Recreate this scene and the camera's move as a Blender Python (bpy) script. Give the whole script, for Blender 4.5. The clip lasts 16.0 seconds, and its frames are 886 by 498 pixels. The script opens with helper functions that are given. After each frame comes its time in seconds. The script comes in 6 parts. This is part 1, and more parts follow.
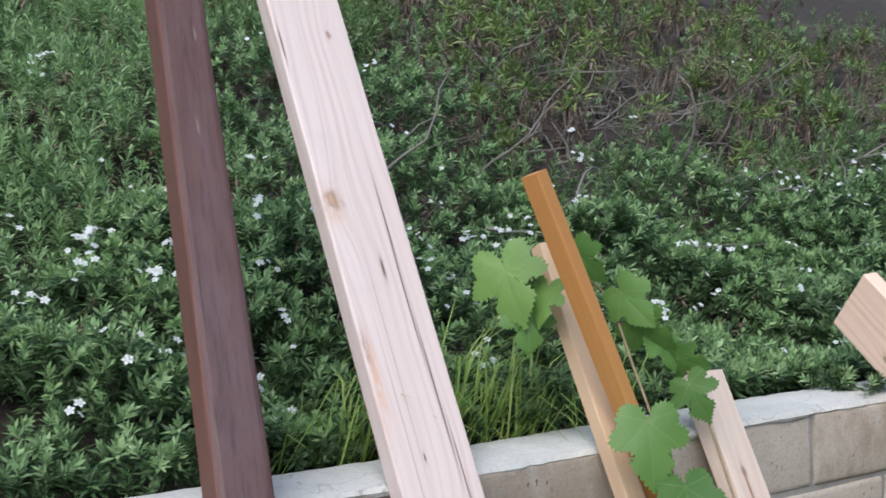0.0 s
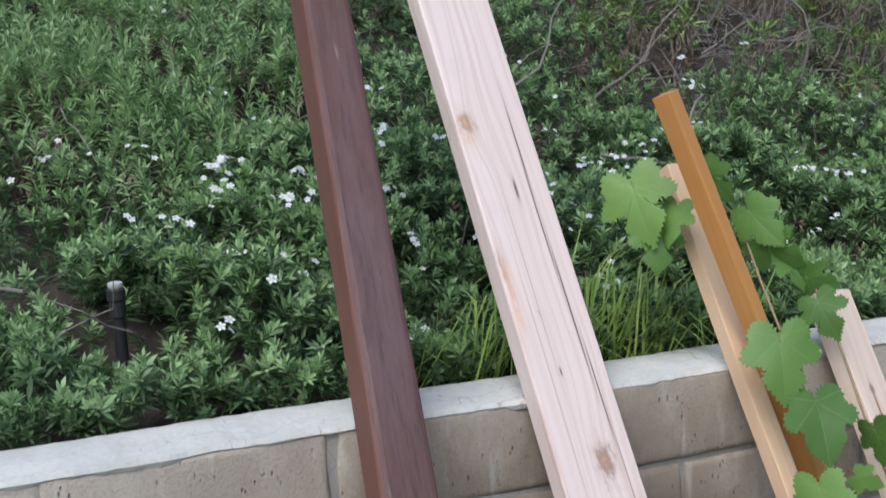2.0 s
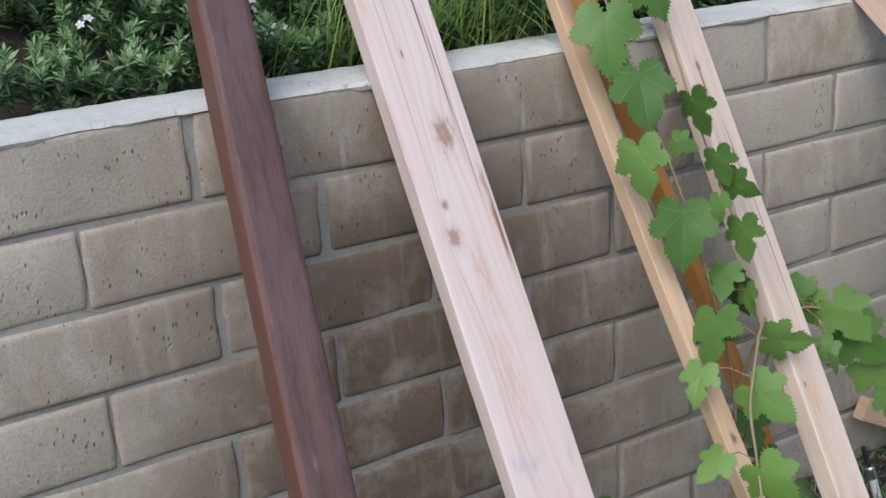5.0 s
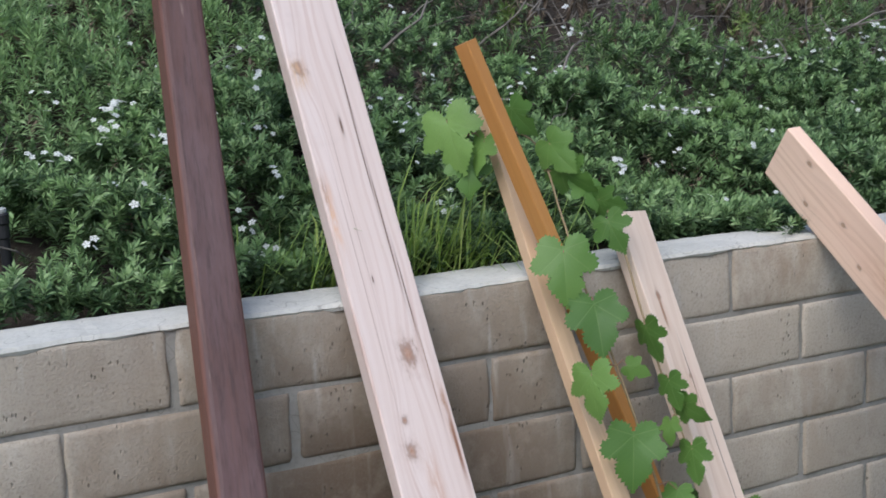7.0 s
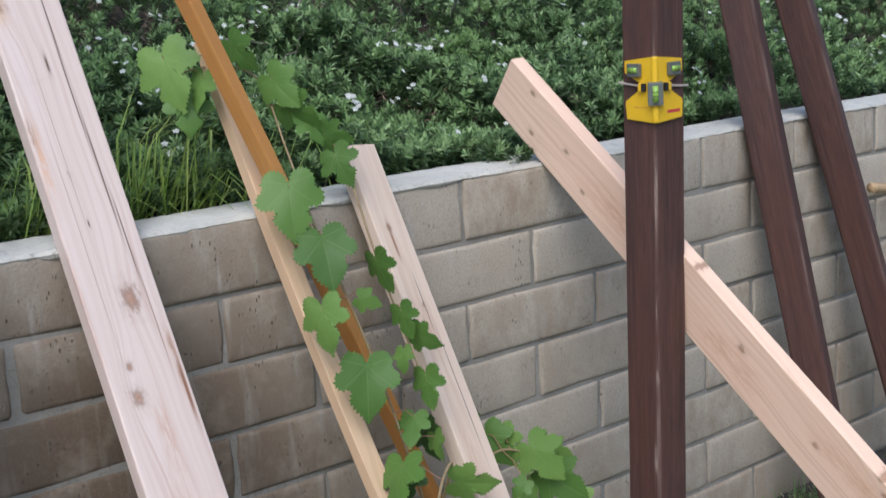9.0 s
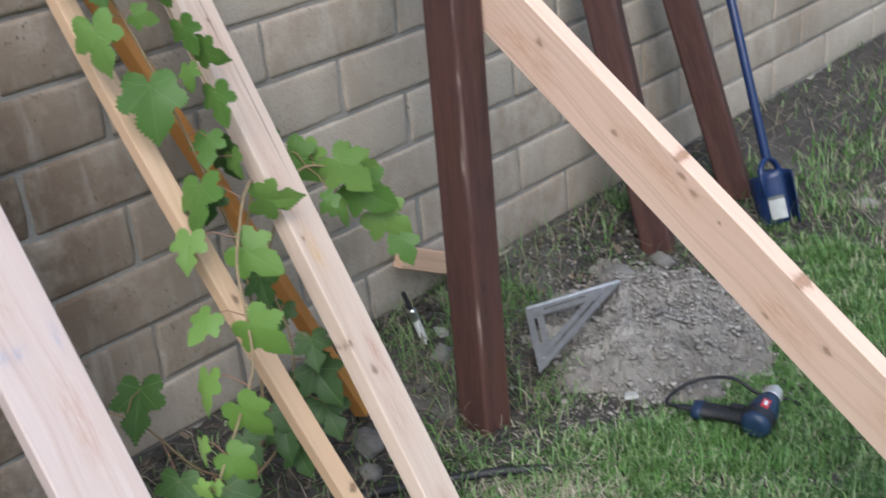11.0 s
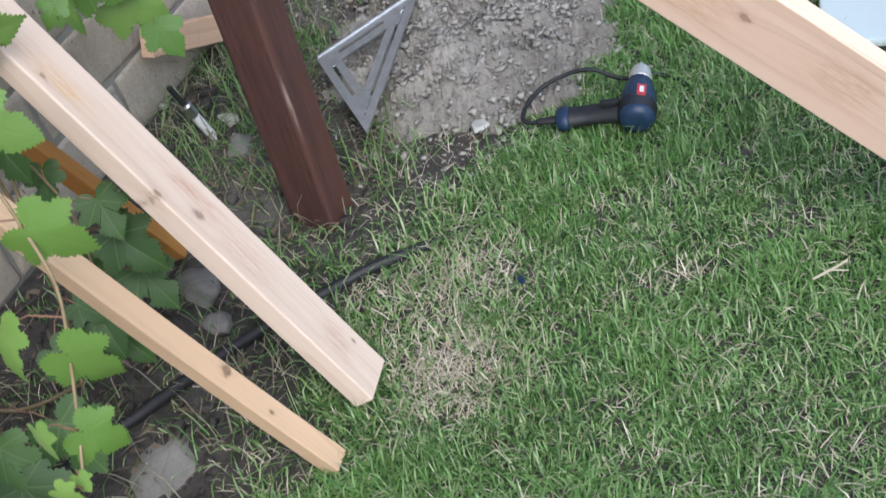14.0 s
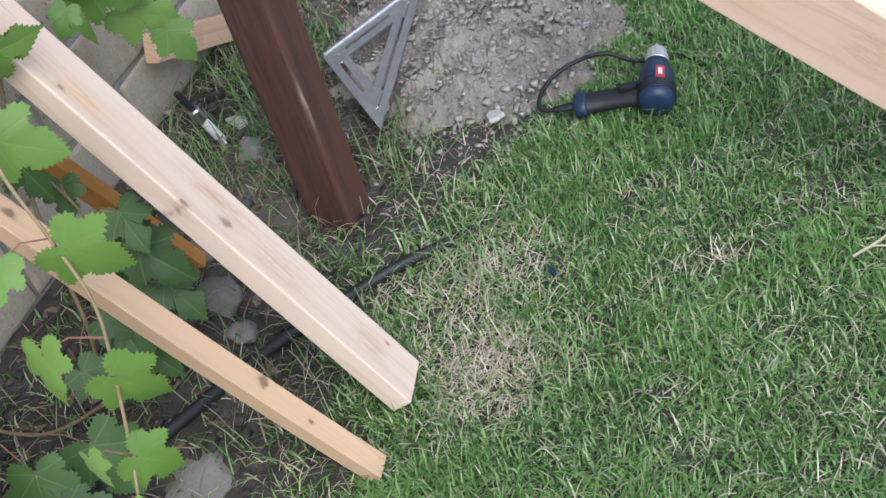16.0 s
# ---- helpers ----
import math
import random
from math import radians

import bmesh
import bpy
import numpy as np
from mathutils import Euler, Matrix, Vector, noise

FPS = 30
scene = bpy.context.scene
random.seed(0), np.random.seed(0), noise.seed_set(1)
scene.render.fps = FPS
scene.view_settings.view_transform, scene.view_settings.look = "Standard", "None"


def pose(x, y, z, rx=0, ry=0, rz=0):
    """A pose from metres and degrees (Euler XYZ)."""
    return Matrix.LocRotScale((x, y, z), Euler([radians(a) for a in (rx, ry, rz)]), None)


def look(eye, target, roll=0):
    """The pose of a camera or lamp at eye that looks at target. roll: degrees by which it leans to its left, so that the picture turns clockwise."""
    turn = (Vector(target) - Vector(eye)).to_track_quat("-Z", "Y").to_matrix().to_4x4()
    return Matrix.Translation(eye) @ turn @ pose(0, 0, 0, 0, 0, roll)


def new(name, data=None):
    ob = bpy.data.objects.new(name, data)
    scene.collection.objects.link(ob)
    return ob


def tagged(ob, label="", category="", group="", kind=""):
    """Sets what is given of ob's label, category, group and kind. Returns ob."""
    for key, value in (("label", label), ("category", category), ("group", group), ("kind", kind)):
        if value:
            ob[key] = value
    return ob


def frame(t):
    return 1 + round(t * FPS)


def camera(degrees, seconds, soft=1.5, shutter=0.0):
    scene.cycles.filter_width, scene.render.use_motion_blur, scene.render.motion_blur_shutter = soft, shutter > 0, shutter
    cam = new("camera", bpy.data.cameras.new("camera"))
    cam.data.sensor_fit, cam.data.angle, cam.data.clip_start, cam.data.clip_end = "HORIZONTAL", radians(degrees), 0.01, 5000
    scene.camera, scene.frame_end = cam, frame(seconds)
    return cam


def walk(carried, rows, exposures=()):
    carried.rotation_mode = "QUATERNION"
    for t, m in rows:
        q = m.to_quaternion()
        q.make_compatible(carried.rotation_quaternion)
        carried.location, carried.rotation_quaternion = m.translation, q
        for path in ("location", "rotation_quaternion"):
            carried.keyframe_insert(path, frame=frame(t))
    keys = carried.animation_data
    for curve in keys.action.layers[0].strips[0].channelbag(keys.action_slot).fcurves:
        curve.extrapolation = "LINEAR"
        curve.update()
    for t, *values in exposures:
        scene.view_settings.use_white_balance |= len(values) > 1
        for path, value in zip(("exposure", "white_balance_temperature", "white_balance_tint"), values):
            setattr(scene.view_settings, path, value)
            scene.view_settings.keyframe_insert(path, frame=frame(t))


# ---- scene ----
cam = camera(40.6, 16.0, shutter=0.4)
PATH = [
    (0, (-1.74, -1.557, 1.724), (-0.711, 0.154, 1.603), -1.4),
    (0.5, (-1.763, -1.549, 1.72), (-0.775, 0.184, 1.577), -2.0),
    (1, (-1.799, -1.54, 1.742), (-0.84, 0.21, 1.611), -1.8),
    (1.5, (-1.818, -1.551, 1.718), (-0.905, 0.222, 1.575), -2.0),
    (2, (-1.833, -1.563, 1.7), (-0.935, 0.211, 1.483), -2.2),
    (2.5, (-1.803, -1.58, 1.682), (-0.895, 0.181, 1.408), -3.0),
    (3, (-1.788, -1.587, 1.666), (-0.847, 0.143, 1.314), -3.5),
    (3.5, (-1.791, -1.62, 1.626), (-0.808, 0.064, 1.179), -3.4),
    (4, (-1.842, -1.681, 1.591), (-0.816, -0.051, 1.05), -3.5),
    (4.2, (-1.853, -1.715, 1.61), (-0.837, -0.101, 1.006), -3.4),
    (6.3, (-1.682, -1.922, 1.618), (-0.879, -0.185, 1.038), -3.5),
    (6.5, (-1.695, -1.968, 1.667), (-0.862, -0.217, 1.177), -3.1),
    (7, (-1.715, -2.002, 1.686), (-0.821, -0.239, 1.382), -2.7),
    (7.5, (-1.681, -2.021, 1.686), (-0.67, -0.323, 1.377), -2.7),
    (8, (-1.655, -2.066, 1.685), (-0.502, -0.465, 1.359), -2.7),
    (8.2, (-1.654, -2.06, 1.679), (-0.467, -0.485, 1.349), -2.6),
    (10.3, (-1.603, -2.029, 1.599), (-0.392, -0.596, 0.908), -5.0),
    (10.5, (-1.604, -2.03, 1.592), (-0.371, -0.646, 0.84), -5.1),
    (11, (-1.562, -2.048, 1.549), (-0.276, -0.756, 0.728), -6.1),
    (11.5, (-1.539, -2.055, 1.501), (-0.207, -0.859, 0.608), -7.1),
    (12, (-1.481, -2.037, 1.465), (-0.209, -0.902, 0.419), -9.2),
    (12.5, (-1.369, -1.836, 1.405), (-0.153, -0.8, 0.201), -11.9),
    (13, (-1.304, -1.645, 1.404), (-0.023, -0.768, 0.143), -12.0),
    (13.5, (-1.275, -1.544, 1.411), (-0.016, -0.751, 0.075), -14.4),
    (14, (-1.246, -1.524, 1.43), (0.017, -0.717, 0.105), -17.1),
    (14.5, (-1.23, -1.496, 1.449), (0.066, -0.698, 0.152), -17.2),
    (15, (-1.229, -1.48, 1.444), (0.065, -0.684, 0.143), -17.9),
    (15.5, (-1.235, -1.454, 1.435), (0.046, -0.671, 0.113), -18.5),
    (16, (-1.237, -1.43, 1.424), (0.026, -0.657, 0.081), -19.3),
]
walk(cam, [(t, look(eye, target, roll)) for t, eye, target, roll in PATH], exposures=[(0, 0.50, 5950, 9), (3, 0.42, 5950, 9), (4.2, 0.36, 5950, 9), (8.2, 0.31, 6000, 9), (10.3, 0.42, 6000, 9), (11.5, 0.50, 6000, 9), (12.8, 0.66, 5950, 9), (16, 0.65, 5950, 9)])

# ---- light ----
world = bpy.data.worlds.new("sky_world")
scene.world = world
world.use_nodes = True
wn = world.node_tree
sky = wn.nodes.new("ShaderNodeTexSky")
sky.sky_type = "NISHITA"
sky.sun_disc = False
sky.sun_elevation, sky.sun_rotation = radians(50), radians(227)
sky.air_density, sky.dust_density, sky.ozone_density = 1.0, 2.5, 1.0
wn.links.new(sky.outputs[0], wn.nodes["Background"].inputs[0])
wn.nodes["Background"].inputs[1].default_value = 0.13
SUN_FROM = Vector((-0.62, -0.58, 1.0)).normalized()
sun = new("sun", bpy.data.lights.new("sun", "SUN"))
sun.data.energy, sun.data.angle, sun.data.color = 1.6, radians(45), (1.0, 0.985, 0.96)
sun.matrix_world = look(SUN_FROM * 20, (0, 0, 0))


# ---- materials ----
class Mat:
    """A small wrapper round one node material."""

    def __init__(self, name, rough=0.8, metal=0.0):
        self.m = bpy.data.materials.new(name)
        self.m.use_nodes = True
        self.t = self.m.node_tree
        self.b = self.t.nodes["Principled BSDF"]
        self.b.inputs["Roughness"].default_value = rough
        self.b.inputs["Metallic"].default_value = metal

    def n(self, kind, ins=None, **props):
        nd = self.t.nodes.new("ShaderNode" + kind)
        for k, v in props.items():
            setattr(nd, k, v)
        for k, v in (ins or {}).items():
            if hasattr(v, "is_output"):
                self.t.links.new(v, nd.inputs[k])
            else:
                nd.inputs[k].default_value = v
        return nd

    def coord(self, which="Object"):
        return self.n("TexCoord").outputs[which]

    def scaled(self, vec, s):
        return self.n("Mapping", {"Vector": vec, "Scale": s}).outputs[0]

    def noise(self, vec, scale, detail=5.0, rough=0.55, dist=0.0):
        return self.n("TexNoise", {"Vector": vec, "Scale": scale, "Detail": detail, "Roughness": rough, "Distortion": dist}).outputs["Fac"]

    def ramp(self, fac, stops):
        nd = self.n("ValToRGB", {"Fac": fac})
        el = nd.color_ramp.elements
        while len(el) < len(stops):
            el.new(0.5)
        for e, (p, c) in zip(el, stops):
            e.position, e.color = p, ((*c, 1) if len(c) == 3 else c)
        return nd.outputs["Color"]

    def grey(self, fac, lo, hi):
        return self.n("MapRange", {"Value": fac, "From Min": lo, "From Max": hi}).outputs[0]

    def mix(self, fac, a, b, how="MIX"):
        nd = self.n("Mix", data_type="RGBA", blend_type=how)
        for i, v in ((0, fac), (6, a), (7, b)):
            if hasattr(v, "is_output"):
                self.t.links.new(v, nd.inputs[i])
            else:
                nd.inputs[i].default_value = (*v, 1) if isinstance(v, tuple) and len(v) == 3 else v
        return nd.outputs[2]

    def math(self, op, a, b=0.0):
        return self.n("Math", {0: a, 1: b}, operation=op).outputs[0]

    def color(self, c):
        if hasattr(c, "is_output"):
            self.t.links.new(c, self.b.inputs["Base Color"])
        else:
            self.b.inputs["Base Color"].default_value = (*c, 1)
        return self

    def bump(self, h, strength=0.4, dist=0.005):
        nd = self.n("Bump", {"Height": h, "Strength": strength, "Distance": dist})
        self.t.links.new(nd.outputs[0], self.b.inputs["Normal"])
        return self

    def rough(self, r):
        self.t.links.new(r, self.b.inputs["Roughness"])
        return self


def plain(name, c, rough=0.6, metal=0.0, vary=0.12, scale=30.0):
    """A painted or moulded surface with slight soiling and fine relief."""
    k = Mat(name, rough, metal)
    v = k.coord()
    f1, f2 = k.noise(v, scale), k.noise(v, scale * 7, 3)
    dark = tuple(x * (1 - 2.2 * vary) for x in c)
    light = tuple(min(1, x * (1 + vary)) for x in c)
    k.color(k.mix(f2, k.ramp(f1, [(0.3, dark), (0.7, light)]), c))
    k.bump(f2, 0.15, 0.001)
    return k.m


def wood_mat(name, pale, mid, dark, knot_c=(0.22, 0.1, 0.04), knots=(), scale=1.0, rough=0.62, contrast=1.0, marks=()):
    """Sawn softwood: growth lines along z that bend round the knots; knots: x, z, radius on the face."""
    k = Mat(name, rough)
    v = k.coord()
    sep = k.n("SeparateXYZ", {0: v})
    x, y, z = sep.outputs
    bend, spot = None, None
    rag = k.math("MULTIPLY", k.math("POWER", k.noise(k.scaled(v, (110, 110, 60)), 1.0, 3), 2.0), 11.0) if knots else None
    for kx, kz, r in knots:
        dx = k.math("SUBTRACT", x, kx)
        dz = k.math("SUBTRACT", z, kz)
        d2 = k.math("ADD", k.math("POWER", k.math("MULTIPLY", dx, 1 / r), 2.0), k.math("POWER", k.math("MULTIPLY", dz, 0.62 / r), 2.0))
        far = k.math("ADD", k.math("POWER", k.math("MULTIPLY", dx, 0.36 / r), 2.0), k.math("POWER", k.math("MULTIPLY", dz, 0.13 / r), 2.0))
        g = k.math("MULTIPLY", k.math("DIVIDE", 1.0, k.math("ADD", 1.0, far)), r * 1.9)
        s = k.math("DIVIDE", 1.0, k.math("ADD", 1.0, k.math("POWER", k.math("MULTIPLY", d2, rag), 2.0)))
        bend = g if bend is None else k.math("ADD", bend, g)
        spot = s if spot is None else k.math("MAXIMUM", spot, s)
    low = k.noise(k.scaled(v, (2.0 * scale, 2.0 * scale, 0.8 * scale)), 1.6, 2)
    across = k.math("ADD", x, k.math("MULTIPLY", y, 0.7))
    across = k.math("ADD", across, k.math("MULTIPLY", low, 0.11))
    if bend is not None:
        across = k.math("ADD", across, bend)
    wob = k.noise(k.scaled(v, (14, 14, 1.6)), 3.0, 3)
    ph = k.math("ADD", k.math("MULTIPLY", across, 620.0 * scale), k.math("MULTIPLY", wob, 7.0))
    grow = k.n("CombineXYZ", {0: k.math("MULTIPLY", ph, 0.22), 2: k.math("MULTIPLY", z, 0.6)}).outputs[0]
    line = k.grey(k.noise(grow, 1.0, 3, 0.6), 0.47, 0.70)
    broad = k.noise(k.scaled(v, (16, 16, 1.1)), 1.5, 4)
    fine = k.noise(k.scaled(v, (420, 420, 9)), 1.0, 3, 0.7)
    c = k.ramp(broad, [(0.25, mid), (0.75, pale)])
    c = k.mix(k.math("MULTIPLY", k.math("MULTIPLY", line, k.grey(broad, 0.3, 0.62)), 0.8 * contrast), c, dark)
    c = k.mix(k.math("MULTIPLY", k.grey(fine, 0.48, 0.75), 0.3 * contrast), c, mid)
    if spot is not None:
        ring = k.math("MULTIPLY", k.math("MULTIPLY", spot, k.math("SUBTRACT", 1.0, spot)), 3.0)
        core = k.math("MULTIPLY", spot, k.math("ADD", 0.42, k.math("MULTIPLY", k.noise(k.scaled(v, (260, 260, 160)), 1.0, 3), 0.7)))
        c = k.mix(core, c, knot_c)
        c = k.mix(k.math("MULTIPLY", ring, 0.62), c, tuple(q * 0.45 for q in knot_c))
    for mx, mz, wx, wz, mc in marks:
        ax = k.math("POWER", k.math("MULTIPLY", k.math("SUBTRACT", x, mx), 1 / wx), 4.0)
        az = k.math("POWER", k.math("MULTIPLY", k.math("SUBTRACT", z, mz), 1 / wz), 4.0)
        s = k.math("DIVIDE", 1.0, k.math("ADD", 1.0, k.math("ADD", ax, az)))
        if wx > 0.003:
            s = k.math("MULTIPLY", s, k.grey(k.noise(k.scaled(v, (170, 170, 22)), 1.0, 4, 0.7), 0.38, 0.66))
        c = k.mix(s, c, mc)
    soil = k.noise(v, 9, 6, 0.65)
    c = k.mix(k.math("MULTIPLY", k.grey(soil, 0.62, 0.85), 0.25), c, tuple(q * 0.55 for q in mid))
    k.color(c)
    k.bump(k.math("ADD", k.math("MULTIPLY", line, 0.5), fine), 0.25, 0.0012)
    return k.m


def painted_wood(name, faded_lit=0.0, scars=()):
    """Dark brown stain over rough timber, scuffed along the grain."""
    k = Mat(name, 0.5)
    v = k.coord()
    long_n = k.noise(k.scaled(v, (26, 26, 1.2)), 1.4, 5)
    fine = k.noise(k.scaled(v, (300, 300, 8)), 1.0, 4, 0.7)
    blot = k.noise(v, 5.0, 4)
    c = k.ramp(long_n, [(0.25, (0.052, 0.023, 0.018)), (0.5, (0.080, 0.034, 0.026)), (0.75, (0.110, 0.047, 0.036))])
    c = k.mix(k.math("MULTIPLY", k.grey(blot, 0.4, 0.75), 0.5), c, (0.06, 0.032, 0.032))
    if faded_lit:
        # blotchy worn stain, its dull purplish sheen mixed into the colour
        c = k.mix(k.math("MULTIPLY", k.grey(k.noise(k.scaled(v, (12, 12, 3)), 1.0, 5, 0.7), 0.35, 0.65), faded_lit), c, (0.135, 0.083, 0.086))
        c = k.mix(k.math("MULTIPLY", k.grey(k.noise(k.scaled(v, (40, 40, 1.5)), 1.0, 4, 0.7), 0.56, 0.70), 0.5), c, (0.17, 0.085, 0.062))
    dash = k.noise(k.scaled(v, (130, 130, 11)), 1.0, 4, 0.7)
    c = k.mix(k.math("MULTIPLY", k.grey(dash, 0.50, 0.66), 0.55), c, (0.034, 0.019, 0.018))
    c = k.mix(k.math("MULTIPLY", k.grey(dash, 0.46, 0.34), 0.4), c, (0.125, 0.066, 0.055))
    if faded_lit:
        # side faces painted redder and lighter for the warm light on them
        face = k.grey(k.math("ABSOLUTE", k.n("SeparateXYZ", {0: v}).outputs[0]), 0.0345, 0.0390)
        c = k.mix(k.math("MULTIPLY", face, k.math("ADD", 0.45, k.math("MULTIPLY", blot, 0.5))), c, (0.17, 0.068, 0.042))
    rust = k.math("MULTIPLY", k.grey(k.noise(k.scaled(v, (9, 9, 0.9)), 1.0, 4), 0.47, 0.62), 0.6)
    c = k.mix(rust, c, (0.105, 0.041, 0.027))
    scuff = k.grey(k.math("MULTIPLY", k.noise(k.scaled(v, (90, 90, 4)), 1.0, 3, 0.8), k.noise(v, 7, 2)), 0.40, 0.46)
    c = k.mix(k.math("MULTIPLY", scuff, 0.55), c, (0.28, 0.2, 0.17))
    streak = k.grey(k.noise(k.scaled(v, (150, 150, 2.2)), 1.0, 3, 0.6), 0.55, 0.72)
    c = k.mix(k.math("MULTIPLY", streak, 0.3), c, (0.11, 0.065, 0.06))
    sx, sy, sz = k.n("SeparateXYZ", {0: v}).outputs
    rim = k.grey(k.math("ADD", k.math("ABSOLUTE", sx), k.math("ABSOLUTE", sy)), 0.0815, 0.0838)
    worn = k.grey(k.math("ADD", k.noise(k.scaled(v, (9, 9, 2.5)), 1.0, 3), k.math("MULTIPLY", fine, 0.25)), 0.64, 0.74)
    c = k.mix(k.math("MULTIPLY", k.math("MULTIPLY", rim, worn), 0.5), c, (0.27, 0.2, 0.17))
    for sx0, sy0, sz0, hw, hl in scars:
        dx = k.math("MULTIPLY", k.math("ADD", k.math("ABSOLUTE", k.math("SUBTRACT", sx, sx0)), k.math("ABSOLUTE", k.math("SUBTRACT", sy, sy0))), 1 / hw)
        dz = k.math("MULTIPLY", k.math("SUBTRACT", sz, sz0), 1 / hl)
        gash = k.math("DIVIDE", 1.0, k.math("ADD", 1.0, k.math("POWER", k.math("ADD", k.math("POWER", dx, 2.0), k.math("POWER", dz, 2.0)), 3.0)))
        c = k.mix(k.math("MULTIPLY", gash, k.math("MULTIPLY", k.grey(dash, 0.62, 0.36), 0.85)), c, (0.38, 0.29, 0.24))
    k.color(c)
    k.rough(k.math("ADD", 0.56, k.math("MULTIPLY", fine, 0.25)))
    k.bump(fine, 0.22, 0.0012)
    return k.m


def block_mat():
    k = Mat("slump_block", 0.9)
    v = k.coord()
    geo = k.n("NewGeometry").outputs["Position"]
    rnd = k.n("ObjectInfo").outputs["Random"]
    shifted = k.n("VectorMath", {0: v, 1: k.n("CombineXYZ", {0: k.math("MULTIPLY", rnd, 37.0), 2: k.math("MULTIPLY", rnd, 11.0)}).outputs[0]}, operation="ADD").outputs[0]
    big = k.noise(geo, 1.3, 4)
    mid = k.noise(k.scaled(shifted, (1, 1, 0.6)), 16, 6, 0.65)
    fine = k.noise(shifted, 190, 4, 0.7)
    base = k.ramp(rnd, [(0.0, (0.35, 0.285, 0.218)), (0.5, (0.418, 0.356, 0.285)), (1.0, (0.47, 0.412, 0.338))])
    c = k.mix(k.grey(mid, 0.38, 0.64), base, (0.485, 0.428, 0.355))
    c = k.mix(k.math("MULTIPLY", k.grey(big, 0.45, 0.7), 0.55), c, (0.235, 0.172, 0.122))
    sp = k.n("SeparateXYZ", {0: geo}).outputs
    # brown stain, deepened by painted shade between the leaning timbers
    ex = k.math("POWER", k.math("MULTIPLY", k.math("ADD", sp[0], 0.86), 1 / 0.50), 2.0)
    ez = k.math("POWER", k.math("MULTIPLY", k.math("SUBTRACT", sp[2], 0.62), 1 / 0.56), 2.0)
    stain_shade = k.math("DIVIDE", 1.0, k.math("ADD", 1.0, k.math("POWER", k.math("ADD", ex, ez), 3.0)))
    stain_shade = k.math("MULTIPLY", stain_shade, k.grey(k.noise(geo, 6.0, 6, 0.65), 0.22, 0.50))
    c = k.mix(k.math("MULTIPLY", stain_shade, 1.0), c, (0.150, 0.106, 0.073))
    runs = k.noise(k.scaled(geo, (30, 30, 4)), 1.0, 4)
    c = k.mix(k.math("MULTIPLY", k.grey(runs, 0.55, 0.72), k.math("ADD", 0.28, k.math("MULTIPLY", k.grey(sp[2], 1.05, 1.16), 0.4))), c, (0.52, 0.495, 0.45))
    pit_v = k.n("TexVoronoi", {"Vector": k.scaled(shifted, (105, 60, 48)), "Scale": 1.0, "Randomness": 1.0})
    pits = k.math("MULTIPLY", k.grey(pit_v.outputs["Distance"], 0.24, 0.1), k.grey(k.noise(shifted, 13, 3), 0.5, 0.62))
    c = k.mix(k.math("MULTIPLY", pits, 0.75), c, (0.13, 0.105, 0.085))
    k.color(k.mix(k.math("MULTIPLY", k.grey(fine, 0.48, 0.7), 0.5), c, (0.22, 0.185, 0.145)))
    h = k.math("SUBTRACT", k.math("ADD", k.math("MULTIPLY", mid, 0.8), k.math("MULTIPLY", fine, 0.5)), k.math("MULTIPLY", pits, 1.1))
    k.bump(h, 0.7, 0.006)
    return k.m


def mortar_mat(name, a, b):
    k = Mat(name, 0.95)
    v = k.n("NewGeometry").outputs["Position"]
    n1, n2 = k.noise(v, 7, 6, 0.65), k.noise(v, 120, 4, 0.7)
    c = k.ramp(n1, [(0.3, a), (0.7, b)])
    crack = k.n("TexVoronoi", {"Vector": k.n("VectorMath", {0: v, 1: k.n("TexNoise", {"Vector": v, "Scale": 9.0}).outputs["Color"]}, operation="ADD").outputs[0], "Scale": 1.7}, feature="DISTANCE_TO_EDGE").outputs["Distance"]
    c = k.mix(k.math("MULTIPLY", k.grey(crack, 0.008, 0.0), 0.6), c, (0.16, 0.14, 0.12))
    k.color(k.mix(k.math("MULTIPLY", k.grey(n2, 0.5, 0.75), 0.4), c, tuple(q * 0.55 for q in a)))
    k.bump(k.math("ADD", n1, k.math("MULTIPLY", n2, 0.4)), 0.6, 0.006)
    return k.m


def soil_mat(name, dark, light, pale=(0.4, 0.37, 0.32)):
    k = Mat(name, 0.97)
    v = k.n("NewGeometry").outputs["Position"]
    n0, n1, n2 = k.noise(v, 2.2, 4), k.noise(v, 22, 7, 0.7), k.noise(v, 160, 4, 0.7)
    c = k.ramp(n1, [(0.3, dark), (0.68, light)])
    c = k.mix(k.math("MULTIPLY", k.grey(n0, 0.5, 0.7), 0.6), c, pale)
    k.color(k.mix(k.math("MULTIPLY", k.grey(n2, 0.55, 0.75), 0.5), c, tuple(q * 0.5 for q in dark)))
    k.bump(k.math("ADD", n1, k.math("MULTIPLY", n2, 0.5)), 0.9, 0.012)
    return k.m


